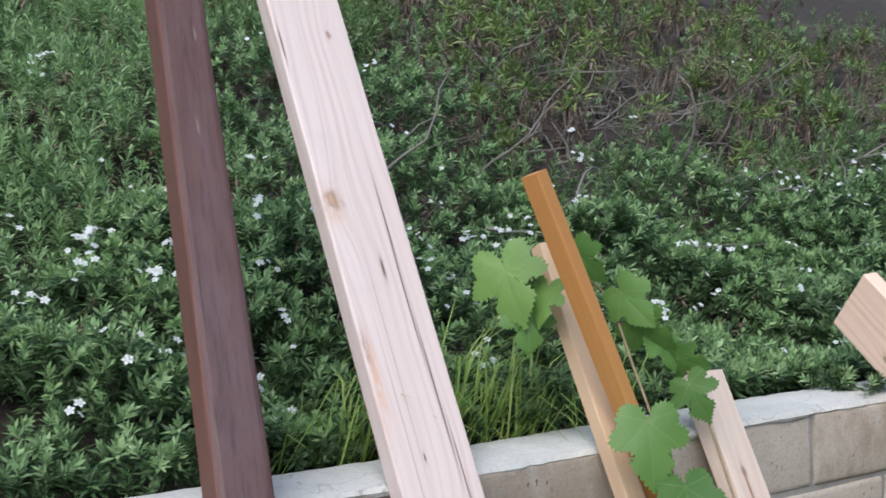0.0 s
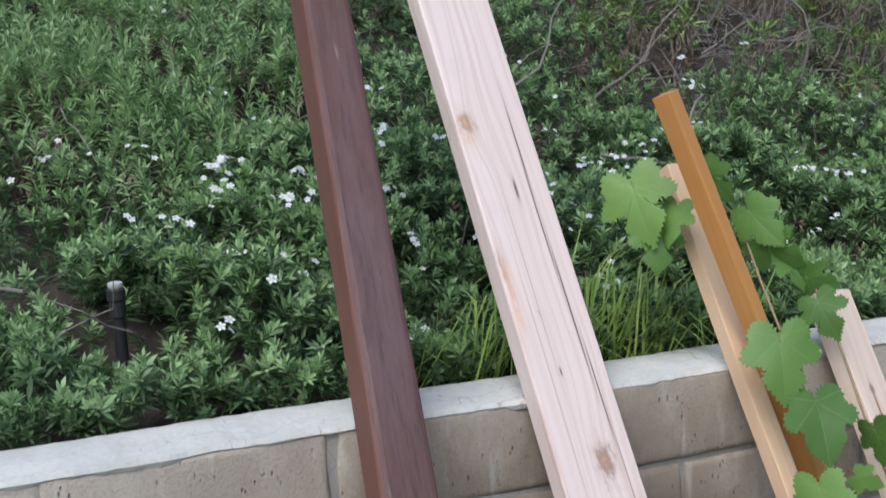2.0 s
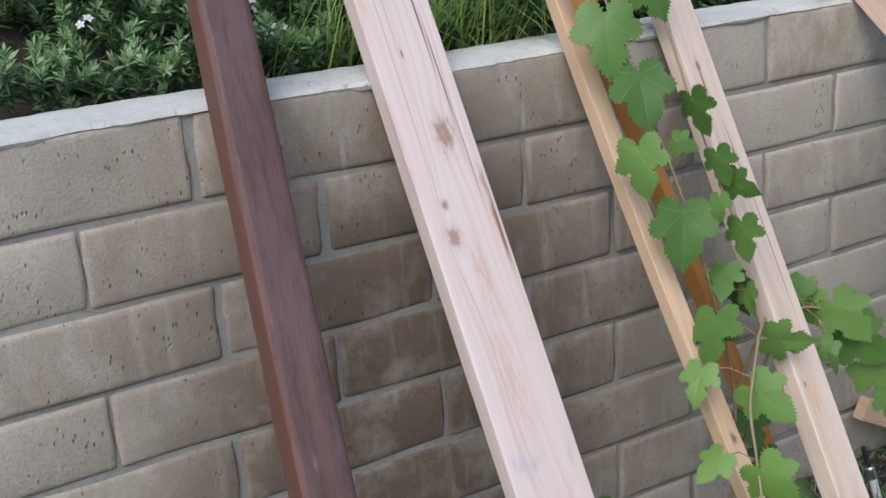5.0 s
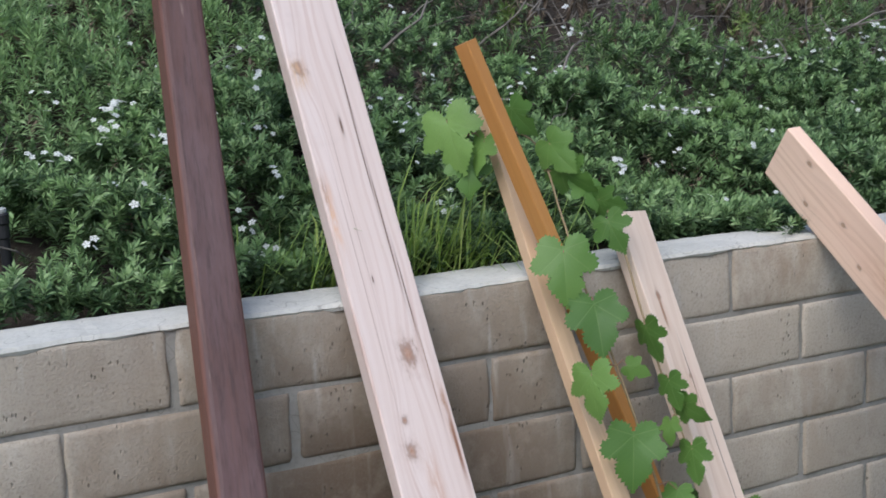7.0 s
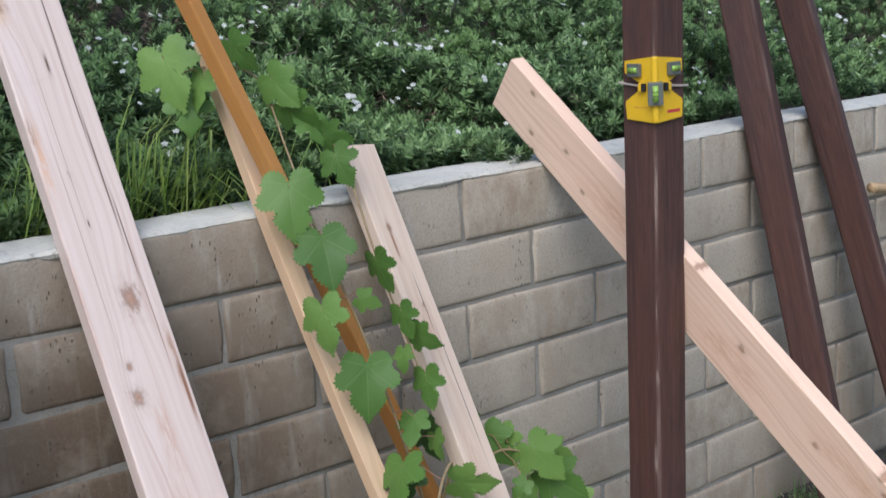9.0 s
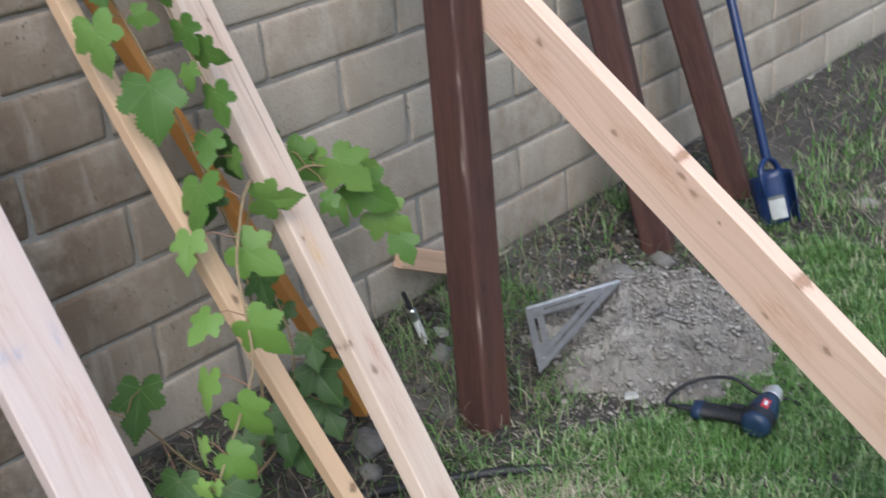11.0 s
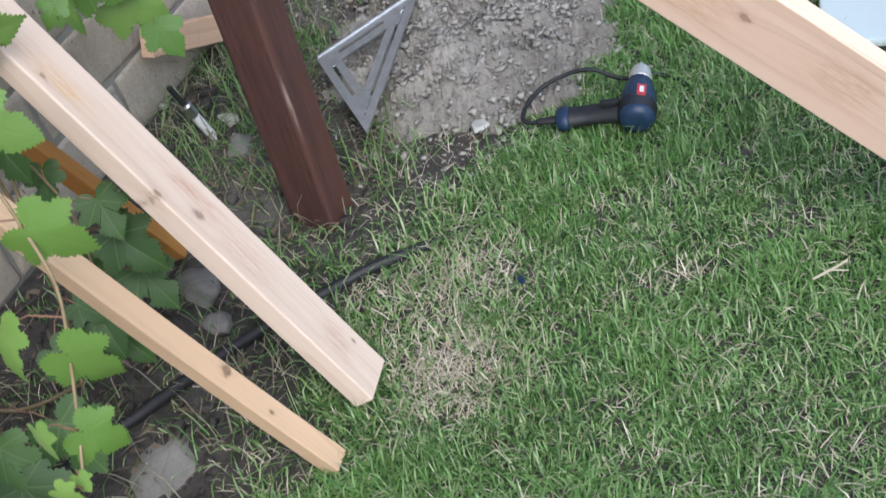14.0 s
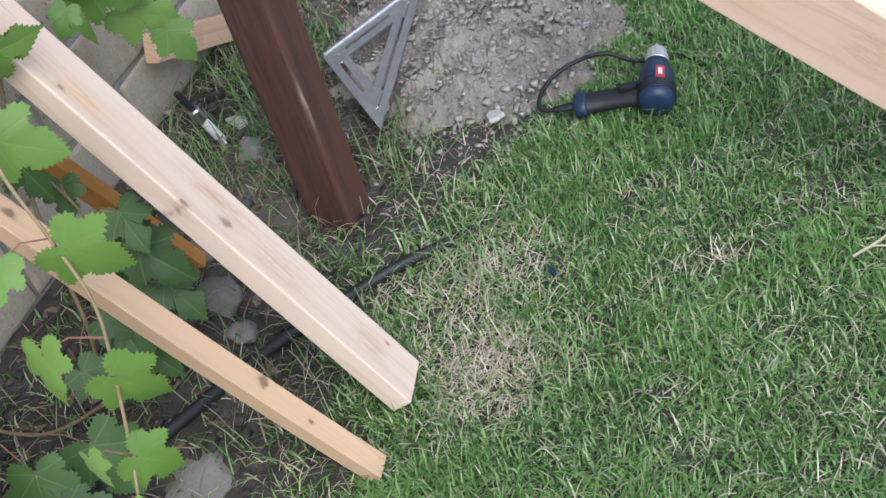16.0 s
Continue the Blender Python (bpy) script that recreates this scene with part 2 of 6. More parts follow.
def leafy(name, stops, pos_tint, pos_scale=2.0, rough=0.5, trans=0.25, spec=0.4, per_object=False, veins=False):
    """Leaf surface: each leaf its own tone, a slow change across the ground, some light through it."""
    k = Mat(name, rough)
    k.b.inputs["Specular IOR Level"].default_value = spec
    info = k.n("ObjectInfo").outputs["Random"] if per_object else k.n("NewGeometry").outputs["Random Per Island"]
    pos = k.n("NewGeometry").outputs["Position"]
    c = k.ramp(info, stops)
    c = k.mix(k.math("MULTIPLY", k.grey(k.noise(pos, pos_scale, 3), 0.42, 0.66), 0.75), c, pos_tint)
    fine = k.noise(k.coord(), 60, 4)
    c = k.mix(k.math("MULTIPLY", k.grey(fine, 0.45, 0.8), 0.35), c, tuple(q * 0.6 for q in pos_tint))
    if veins:
        vx, vy, _ = k.n("SeparateXYZ", {0: k.coord()}).outputs
        ax = k.math("ABSOLUTE", vx)
        rib = ax
        for dx, dy in ((0.74, 0.67), (0.96, -0.28)):
            rib = k.math("MINIMUM", rib, k.math("ABSOLUTE", k.math("SUBTRACT", k.math("MULTIPLY", ax, dy), k.math("MULTIPLY", vy, dx))))
        twig = k.n("TexWave", {"Vector": k.n("CombineXYZ", {0: k.math("ADD", vy, k.math("MULTIPLY", ax, -0.75))}).outputs[0], "Scale": 3.4, "Distortion": 0.6}).outputs["Fac"]
        c = k.mix(k.math("MULTIPLY", k.grey(twig, 0.93, 1.0), 0.05), c, (0.20, 0.31, 0.10))
        c = k.mix(k.math("MULTIPLY", k.grey(rib, 0.012, 0.003), 0.30), c, (0.22, 0.33, 0.11))
        k.bump(k.math("ADD", k.math("MULTIPLY", fine, 0.5), k.math("MULTIPLY", k.grey(rib, 0.0, 0.02), 0.3)), 0.3, 0.002)
    k.color(c)
    tr = k.n("BsdfTranslucent", {"Color": c})
    out = k.t.nodes["Material Output"]
    mx = k.n("MixShader", {0: trans, 1: k.b.outputs[0], 2: tr.outputs[0]})
    k.t.links.new(mx.outputs[0], out.inputs["Surface"])
    return k.m


M_BLOCK = block_mat()
M_MORTAR = mortar_mat("joint_mortar", (0.23, 0.215, 0.19), (0.34, 0.32, 0.29))
M_CAP = mortar_mat("cap_mortar", (0.46, 0.45, 0.41), (0.62, 0.605, 0.555))
M_SOIL = soil_mat("garden_soil", (0.030, 0.026, 0.022), (0.088, 0.078, 0.068), (0.19, 0.175, 0.155))
M_MOUND = soil_mat("dug_earth", (0.165, 0.147, 0.126), (0.345, 0.318, 0.282), (0.54, 0.51, 0.465))
M_SAND = soil_mat("sandy_earth", (0.36, 0.34, 0.30), (0.60, 0.57, 0.52), (0.72, 0.69, 0.64))
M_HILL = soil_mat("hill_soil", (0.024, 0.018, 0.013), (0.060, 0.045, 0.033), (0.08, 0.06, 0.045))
M_PAINT = painted_wood("brown_stain")
M_UPRIGHT = painted_wood("scratched_stain", 0.0, ((-0.040, -0.044, 0.41, 0.0055, 0.045), (-0.044, -0.036, 0.80, 0.004, 0.03), (-0.043, -0.043, 0.98, 0.005, 0.018), (-0.043, -0.043, 1.36, 0.004, 0.09), (-0.043, -0.043, 1.12, 0.0035, 0.03)))
M_FADED_LIT = painted_wood("faded_lit_stain", 0.75, ((-0.030, -0.044, 1.39, 0.004, 0.016), (-0.012, -0.044, 0.93, 0.005, 0.012)))
M_GRASS = leafy("grass", [(0.0, (0.035, 0.085, 0.022)), (0.35, (0.11, 0.23, 0.06)), (0.7, (0.26, 0.42, 0.14)), (0.88, (0.44, 0.58, 0.28)), (1.0, (0.62, 0.58, 0.38))], (0.19, 0.37, 0.10), 3.0, 0.34, 0.35, 0.5)
M_DRY = leafy("dry_grass", [(0.0, (0.34, 0.28, 0.19)), (1.0, (0.78, 0.71, 0.57))], (0.54, 0.48, 0.35), 6.0, 0.7, 0.15)
M_HAY = leafy("dull_hay", [(0.0, (0.14, 0.115, 0.08)), (1.0, (0.40, 0.35, 0.26))], (0.24, 0.205, 0.15), 6.0, 0.75, 0.1)
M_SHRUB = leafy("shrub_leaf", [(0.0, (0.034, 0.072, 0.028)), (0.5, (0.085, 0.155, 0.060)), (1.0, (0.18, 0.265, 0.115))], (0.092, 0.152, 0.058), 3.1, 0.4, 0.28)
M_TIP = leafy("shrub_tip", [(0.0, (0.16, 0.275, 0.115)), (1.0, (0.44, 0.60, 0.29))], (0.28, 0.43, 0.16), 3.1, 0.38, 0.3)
M_SHRUB2 = leafy("tall_shrub_leaf", [(0.0, (0.055, 0.115, 0.036)), (0.5, (0.15, 0.245, 0.085)), (1.0, (0.40, 0.53, 0.24))], (0.165, 0.255, 0.088), 3.1, 0.42, 0.35)
M_DEADLEAF = leafy("dead_leaf", [(0.0, (0.07, 0.053, 0.037)), (1.0, (0.26, 0.20, 0.14))], (0.13, 0.10, 0.07), 5.0, 0.8, 0.1)
M_PETAL = leafy("white_petal", [(0.0, (0.7, 0.72, 0.68)), (1.0, (0.85, 0.86, 0.84))], (0.78, 0.8, 0.78), 5.0, 0.6, 0.3)
M_TWIG = plain("bare_twig", (0.20, 0.178, 0.155), 0.85, 0, 0.25, 60)
M_VINE = leafy("vine_leaf", [(0.0, (0.070, 0.155, 0.030)), (0.5, (0.118, 0.232, 0.048)), (1.0, (0.22, 0.36, 0.090))], (0.112, 0.225, 0.047), 4.0, 0.45, 0.25, 0.4, True, True)
# older back leaves, with the shade they hang in painted into the green
M_VINE_SHADED = leafy("shaded_vine_leaf", [(0.0, (0.026, 0.062, 0.015)), (1.0, (0.065, 0.135, 0.032))], (0.043, 0.095, 0.022), 4.0, 0.48, 0.15, 0.35, True, True)
M_VINE_TIP = leafy("young_vine_leaf", [(0.0, (0.13, 0.25, 0.045)), (0.5, (0.19, 0.34, 0.070)), (1.0, (0.30, 0.46, 0.11))], (0.19, 0.33, 0.065), 4.0, 0.45, 0.3, 0.4, True, True)
M_STEM = plain("vine_stem", (0.30, 0.22, 0.12), 0.7, 0, 0.2, 70)
M_CLOD = leafy("dry_clod", [(0.0, (0.25, 0.228, 0.20)), (0.6, (0.36, 0.333, 0.297)), (1.0, (0.50, 0.47, 0.425))], (0.37, 0.345, 0.31), 9.0, 0.97, 0.0, 0.1)
M_STONE = mortar_mat("field_stone", (0.15, 0.14, 0.125), (0.27, 0.255, 0.235))
M_ALU = plain("dull_aluminium", (0.52, 0.54, 0.57), 0.38, 0.85, 0.15, 40)
M_BLUE = plain("blue_enamel", (0.012, 0.03, 0.10), 0.32, 0.0, 0.2, 30)
M_TEAL = plain("blue_plastic", (0.018, 0.04, 0.085), 0.4, 0.0, 0.15, 40)
M_BLACK = plain("black_rubber", (0.018, 0.018, 0.02), 0.55, 0.0, 0.2, 60)
M_STEEL = plain("chuck_steel", (0.68, 0.66, 0.62), 0.45, 0.6, 0.12, 80)
M_RED = plain("red_badge", (0.55, 0.05, 0.06), 0.4, 0.0, 0.08, 50)
M_WHITE = plain("white_plastic", (0.78, 0.79, 0.78), 0.45, 0.0, 0.05, 20)
M_YELLOW = plain("yellow_plastic", (0.78, 0.48, 0.02), 0.38, 0.0, 0.06, 30)
M_GREYPL = plain("grey_plastic", (0.12, 0.13, 0.12), 0.45, 0.0, 0.1, 40)
M_PANEL = plain("panel_plastic", (0.52, 0.60, 0.61), 0.4, 0.0, 0.06, 8)
M_PALEPL = plain("pale_plastic", (0.42, 0.43, 0.41), 0.5, 0.0, 0.1, 40)
M_ORANGE_PL = plain("orange_plastic", (0.62, 0.24, 0.06), 0.45, 0.0, 0.08, 40)
M_VIAL = plain("vial_liquid", (0.27, 0.46, 0.08), 0.12, 0.0, 0.05, 30)
M_LIGHTWOOD = wood_mat("handle_wood", (0.5, 0.36, 0.22), (0.42, 0.28, 0.15), (0.3, 0.18, 0.09))
M_SILVER = plain("bare_metal", (0.6, 0.6, 0.58), 0.28, 1.0, 0.1, 60)


# ---- building helpers ----
def mesh_from(name, verts, faces, mat, smooth=False):
    me = bpy.data.meshes.new(name)
    me.from_pydata([tuple(v) for v in verts], [], [tuple(q) for q in faces])
    me.materials.append(mat)
    if smooth:
        me.polygons.foreach_set("use_smooth", [True] * len(me.polygons))
    me.update()
    return me


def np_mesh(name, verts, faces, mat, smooth=False):
    """A mesh from arrays: faces all with the same number of corners."""
    me = bpy.data.meshes.new(name)
    nv, (nf, k) = len(verts), faces.shape
    me.vertices.add(nv)
    me.vertices.foreach_set("co", np.ascontiguousarray(verts, dtype=np.float32).ravel())
    me.loops.add(nf * k)
    me.loops.foreach_set("vertex_index", np.ascontiguousarray(faces, dtype=np.int32).ravel())
    me.polygons.add(nf)
    me.polygons.foreach_set("loop_start", np.arange(0, nf * k, k, dtype=np.int32))
    if smooth:
        me.polygons.foreach_set("use_smooth", np.ones(nf, dtype=bool))
    me.update(calc_edges=True)
    me.validate()
    me.materials.append(mat)
    return me


def part(name, bm, mat, parent=None, label="", smooth=False):
    me = bpy.data.meshes.new(name)
    bmesh.ops.recalc_face_normals(bm, faces=bm.faces)
    bm.to_mesh(me)
    bm.free()
    me.materials.append(mat)
    if smooth:
        me.polygons.foreach_set("use_smooth", [True] * len(me.polygons))
    ob = new(name, me)
    if parent is not None:
        ob.parent = parent
    if label:
        ob["label"] = label
    return ob


def empty(name, m):
    ob = new(name)
    ob.empty_display_size = 0.05
    ob.matrix_basis = m
    return ob


def box_bm(sx, sy, sz, bevel=0.002, at=(0, 0, 0), turn=None, segs=2):
    """A bevelled box centred at a place."""
    bm = bmesh.new()
    bmesh.ops.create_cube(bm, size=1.0)
    bmesh.ops.scale(bm, vec=(sx, sy, sz), verts=bm.verts)
    if bevel:
        bmesh.ops.bevel(bm, geom=bm.edges[:], offset=bevel, segments=segs, affect="EDGES", profile=0.6)
    if turn is not None:
        bmesh.ops.transform(bm, matrix=turn, verts=bm.verts)
    bmesh.ops.translate(bm, vec=at, verts=bm.verts)
    return bm


def lathe_bm(profile, segs=20, m=None):
    """A turned solid from (radius, height) pairs."""
    bm = bmesh.new()
    rings = []
    for r, h in profile:
        rings.append([bm.verts.new((r * math.cos(2 * math.pi * i / segs), r * math.sin(2 * math.pi * i / segs), h)) for i in range(segs)])
    for a, b in zip(rings, rings[1:]):
        for i in range(segs):
            bm.faces.new((a[i], a[(i + 1) % segs], b[(i + 1) % segs], b[i]))
    bm.faces.new(rings[0][::-1])
    bm.faces.new(rings[-1])
    if m is not None:
        bmesh.ops.transform(bm, matrix=m, verts=bm.verts)
    return bm


def tube(bm, pts, radii, segs=8):
    """A round rod along points."""
    pts = [Vector(p) for p in pts]
    rings = []
    for i, p in enumerate(pts):
        d = (pts[min(i + 1, len(pts) - 1)] - pts[max(i - 1, 0)]).normalized()
        u = d.orthogonal().normalized()
        if rings:
            u = (last - d * last.dot(d)).normalized()
        last = u
        w = d.cross(u)
        r = radii[i] if isinstance(radii, (list, tuple)) else radii
        rings.append([bm.verts.new(p + (u * math.cos(2 * math.pi * j / segs) + w * math.sin(2 * math.pi * j / segs)) * r) for j in range(segs)])
    for a, b in zip(rings, rings[1:]):
        for j in range(segs):
            bm.faces.new((a[j], a[(j + 1) % segs], b[(j + 1) % segs], b[j]))
    bm.faces.new(rings[0][::-1])
    bm.faces.new(rings[-1])
    return bm


def smooth_path(pts, steps=8):
    """Points along a gentle curve through the given ones."""
    pts = [Vector(p) for p in pts]
    out = []
    for i in range(len(pts) - 1):
        a, b, c, d = pts[max(i - 1, 0)], pts[i], pts[i + 1], pts[min(i + 2, len(pts) - 1)]
        for s in range(steps):
            t = s / steps
            out.append(0.5 * ((2 * b) + (c - a) * t + (2 * a - 5 * b + 4 * c - d) * t * t + (3 * b - a - 3 * c + d) * t ** 3))
    return out + [pts[-1]]


def axis_frame(p0, p1, width_dir):
    """A pose with z from p0 to p1 and x near width_dir."""
    z = (Vector(p1) - Vector(p0)).normalized()
    x = Vector(width_dir)
    x = (x - z * x.dot(z)).normalized()
    y = z.cross(x)
    m = Matrix((x, y, z)).transposed().to_4x4()
    m.translation = Vector(p0)
    return m


def beam(name, p0, p1, width, thick, width_dir, mat, round_edge=0.004, bow=0.0, ragged=0.0, seed=1):
    """A straight timber from p0 to p1: its axis is z, its wide face across x."""
    m = axis_frame(p0, p1, width_dir)
    length = (Vector(p1) - Vector(p0)).length
    rng = random.Random(seed)
    n, bm = 24, bmesh.new()
    q = 4
    ring0 = []
    hw, ht = width / 2, thick / 2
    for sx, sy, a0 in ((1, 1, 0), (-1, 1, 90), (-1, -1, 180), (1, -1, 270)):
        for j in range(q):
            a = radians(a0 + 90 * j / (q - 1))
            ring0.append((sx * (hw - round_edge) + round_edge * math.cos(a), sy * (ht - round_edge) + round_edge * math.sin(a)))
    rings = []
    for i in range(n + 1):
        t = i / n
        off = bow * 4 * t * (1 - t)
        row = []
        for x, y in ring0:
            e = ragged * (rng.random() - 0.5) if 0 < i < n else 0
            row.append(bm.verts.new((x + off + e, y + e * 0.5, t * length)))
        rings.append(row)
    k = len(ring0)
    for a, b in zip(rings, rings[1:]):
        for j in range(k):
            bm.faces.new((a[j], a[(j + 1) % k], b[(j + 1) % k], b[j]))
    bm.faces.new(rings[0][::-1])
    bm.faces.new(rings[-1])
    ob = part(name, bm, mat)
    ob.matrix_basis = m
    return ob


def on_face(p0, p1, width_dir, points):
    """World points on a timber's face as (x, z, radius) of its own frame."""
    inv = axis_frame(p0, p1, width_dir).inverted()
    out = []
    for *p, r in points:
        q = inv @ Vector(p)
        out.append((q.x, q.z, r))
    return out


def sm(a, b, v):
    t = min(1, max(0, (v - a) / (b - a)))
    return t * t * (3 - 2 * t)


def smn(a, b, v):
    t = np.clip((v - a) / (b - a), 0, 1)
    return t * t * (3 - 2 * t)


# ---- ground: one sheet, lawn in front of the wall, planted bank behind it ----
WALL_TOP = 1.262
WALL_BACK = 0.15
CREST_Y, CREST_Z = 3.3, 2.40


def wave(x, y, f, s=0.0):
    return np.sin(x * f + s) * np.cos(y * f * 1.13 + 1.7 * s) + 0.5 * np.sin(x * f * 2.3 + y * f * 1.9 + s * 3)


def ground_z(x, y):
    """Height of the soil."""
    x, y = np.asarray(x, float), np.asarray(y, float)
    front = 0.15 * smn(-0.42, 0.0, y) + 0.006 * wave(x, y, 7.0) + 0.010 * wave(x, y, 17.0, 1.0) * smn(-0.7, -0.3, y)
    back = 1.16 + (CREST_Z - 1.16) * np.clip((y - WALL_BACK) / (CREST_Y - WALL_BACK), 0, 1 + 1.2 * smn(0.9, 1.5, x))\
        + 0.04 * wave(x, y, 3.1, 0.6) - 0.17 * np.exp(-(((x - 0.50) / 0.30) ** 2 + ((y - 1.55) / 0.16) ** 2)) - 0.17 * np.exp(-(((x - 1.38) / 0.28) ** 2 + ((y - 1.62) / 0.16) ** 2)) - 0.10 * np.exp(-(((x - 0.95) / 0.25) ** 2 + ((y - 2.1) / 0.14) ** 2))
    return np.where(y < 0.06, front, back)


def build_ground():
    xs = np.concatenate([[-400, -120, -40, -15, -6], np.arange(-3.2, 5.6, 0.06), [7, 10, 16, 40, 120, 400]])
    ys = np.concatenate([[-400, -120, -40, -15, -6], np.arange(-3.4, 0.02, 0.06), [0.05, 0.07], np.arange(0.15, 3.5, 0.07), [4, 6, 15, 40, 120, 400]])
    gx, gy = np.meshgrid(xs, ys)
    gz = ground_z(gx, gy)
    v = np.stack([gx, gy, gz], -1).reshape(-1, 3)
    w = len(xs)
    i = (np.arange(len(ys) - 1)[:, None] * w + np.arange(w - 1)[None]).ravel()
    faces = np.stack([i, i + 1, i + 1 + w, i + w], -1)
    me = np_mesh("ground", v, faces, M_SOIL, True)
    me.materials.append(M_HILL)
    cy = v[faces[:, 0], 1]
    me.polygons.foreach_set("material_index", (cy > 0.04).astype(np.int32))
    tagged(new("ground", me), "bare trampled garden soil under lawn and planted bank", "ground", kind="structure")


build_ground()

# ---- block wall: mortar core, cap and courses ----
X0, X1 = -3.65, 6.1
BEDS = [WALL_TOP] + [1.117 - 0.1385 * i for i in range(9)]
BLOCK, JOINT = 0.406, 0.011
SHIFT = {(0, -4): -0.016, (0, -3): -0.012, (1, -4): -0.006, (3, -5): 0.006, (0, 3): -0.010, (0, 4): -0.008}  # blocks off the even bond


def block_mesh(rng, length, height, depth, name):
    """One slumped concrete block: soft edges, bulged belly, uneven face."""
    us = [0, 0.011, 0.028] + [0.028 + 0.944 * i / 7 for i in range(1, 7)] + [0.972, 0.989, 1]
    ws = [0, 0.032, 0.08, 0.36, 0.64, 0.92, 0.968, 1]
    nx, nz = len(us) - 1, len(ws) - 1
    bm = bmesh.new()
    grid = []
    ph = [rng.uniform(0, 6) for _ in range(6)]
    sag = rng.uniform(0.0, 0.004)
    for k in range(nz + 1):
        row = []
        for i in range(nx + 1):
            u, w = us[i], ws[k]
            x = (u - 0.5) * length
            z = (w - 0.5) * height
            edge = min(u, 1 - u) * length, min(w, 1 - w) * height
            round_off = 0.004 * (max(0, 1 - edge[0] / 0.008) ** 2 + max(0, 1 - edge[1] / 0.008) ** 2)
            bulge = -sag * math.sin(math.pi * w) - 0.002 * math.sin(7 * u + ph[0]) * math.sin(3 * w + ph[1])
            x += 0.002 * math.sin(9 * w + ph[2]) * (1 if u in (0, 1) else 0)
            z += 0.0010 * math.sin(8 * u + ph[3] + k) * (1 if w in (0, 1) else 0)
            row.append(bm.verts.new((x, bulge + round_off, z)))
        grid.append(row)
    for k in range(nz):
        for i in range(nx):
            bm.faces.new((grid[k][i], grid[k][i + 1], grid[k + 1][i + 1], grid[k + 1][i]))
    rim = [grid[0][i] for i in range(nx + 1)] + [grid[k][nx] for k in range(1, nz + 1)] + [grid[nz][i] for i in range(nx - 1, -1, -1)] + [grid[k][0] for k in range(nz - 1, 0, -1)]
    back = [bm.verts.new((v.co.x, depth, v.co.z)) for v in rim]
    for a in range(len(rim)):
        b = (a + 1) % len(rim)
        bm.faces.new((rim[b], rim[a], back[a], back[b]))
    me = bpy.data.meshes.new(name)
    bmesh.ops.recalc_face_normals(bm, faces=bm.faces)
    bm.to_mesh(me)
    bm.free()
    me.polygons.foreach_set("use_smooth", [True] * len(me.polygons))
    me.materials.append(M_BLOCK)
    return me


def build_wall():
    core = box_bm(X1 - X0, WALL_BACK - 0.005, WALL_TOP + 0.15, 0, ((X0 + X1) / 2, 0.005 + (WALL_BACK - 0.005) / 2, (WALL_TOP - 0.15) / 2))
    wall = part("wall_1", core, M_MORTAR)
    tagged(wall, "tan slump-block garden retaining wall with recessed joints", "wall", kind="structure")
    rng = random.Random(5)
    tops = [block_mesh(rng, BLOCK - JOINT, WALL_TOP - BEDS[1] - JOINT * 0.6, 0.05, "block") for _ in range(5)]
    rest = [block_mesh(rng, BLOCK - JOINT, 0.1385 - JOINT, 0.05, "block") for _ in range(8)]
    for r in range(9):
        zt, zb = BEDS[r], BEDS[r + 1]
        odd = r % 2
        for i in range(-9, 15):
            xc = (i + 0.5) * BLOCK + (0.203 if odd else 0)
            if xc - 0.2 < X0 or xc + 0.2 > X1:
                continue
            ob = new("block", rng.choice(tops if r == 0 else rest))
            ob.parent = wall
            zc = (zt + zb) / 2 + (JOINT * 0.2 if r == 0 else 0)
            xc += SHIFT.get((r, i), 0.0)
            ob.matrix_basis = pose(xc + rng.uniform(-0.003, 0.003), rng.uniform(-0.003, 0.002), zc, 0, rng.uniform(-0.35, 0.35), rng.uniform(-0.3, 0.3))
    # cap: trowelled mortar with a wandering front lip
    nx, bm = 520, bmesh.new()
    prof = [(0.0, WALL_TOP - 0.006), (-0.003, WALL_TOP - 0.002), (0.001, WALL_TOP + 0.005), (0.05, WALL_TOP + 0.010), (0.11, WALL_TOP + 0.011), (WALL_BACK - 0.006, WALL_TOP + 0.008), (WALL_BACK, WALL_TOP - 0.006)]
    rows = []
    for i in range(nx + 1):
        x = X0 + (X1 - X0) * i / nx
        lip = 0.0014 * math.sin(9 * x) + 0.0012 * math.sin(31 * x + 1) + rng.uniform(-0.0018, 0.0018)
        top = 0.002 * math.sin(5 * x + 2) + rng.uniform(-0.0008, 0.0008)
        rows.append([bm.verts.new((x, y + (lip if j < 3 else 0), z + top + (lip if j == 0 else 0))) for j, (y, z) in enumerate(prof)])
    for a, b in zip(rows, rows[1:]):
        for j in range(len(prof) - 1):
            bm.faces.new((a[j], b[j], b[j + 1], a[j + 1]))
    part("wall_cap", bm, M_CAP, wall, "pale trowelled mortar cap")
    # upper retaining wall at the crest of the bank
    up = part("wall_2", box_bm(6.6, 0.2, 0.7, 0, (-2.25, CREST_Y + 0.25, CREST_Z + 0.24)), M_MORTAR)
    tagged(up, "pale block wall at the top of the planted bank", "wall", kind="structure")
    me = block_mesh(rng, 0.395, 0.19, 0.05, "block")
    for r in range(3):
        for i in range(-13, 3):
            ob = new("block", me)
            ob.parent = up
            ob.matrix_basis = pose(i * 0.406 + 0.2 * (r % 2), CREST_Y + 0.145, CREST_Z + 0.02 + 0.2 * r, 0, 0, 0)


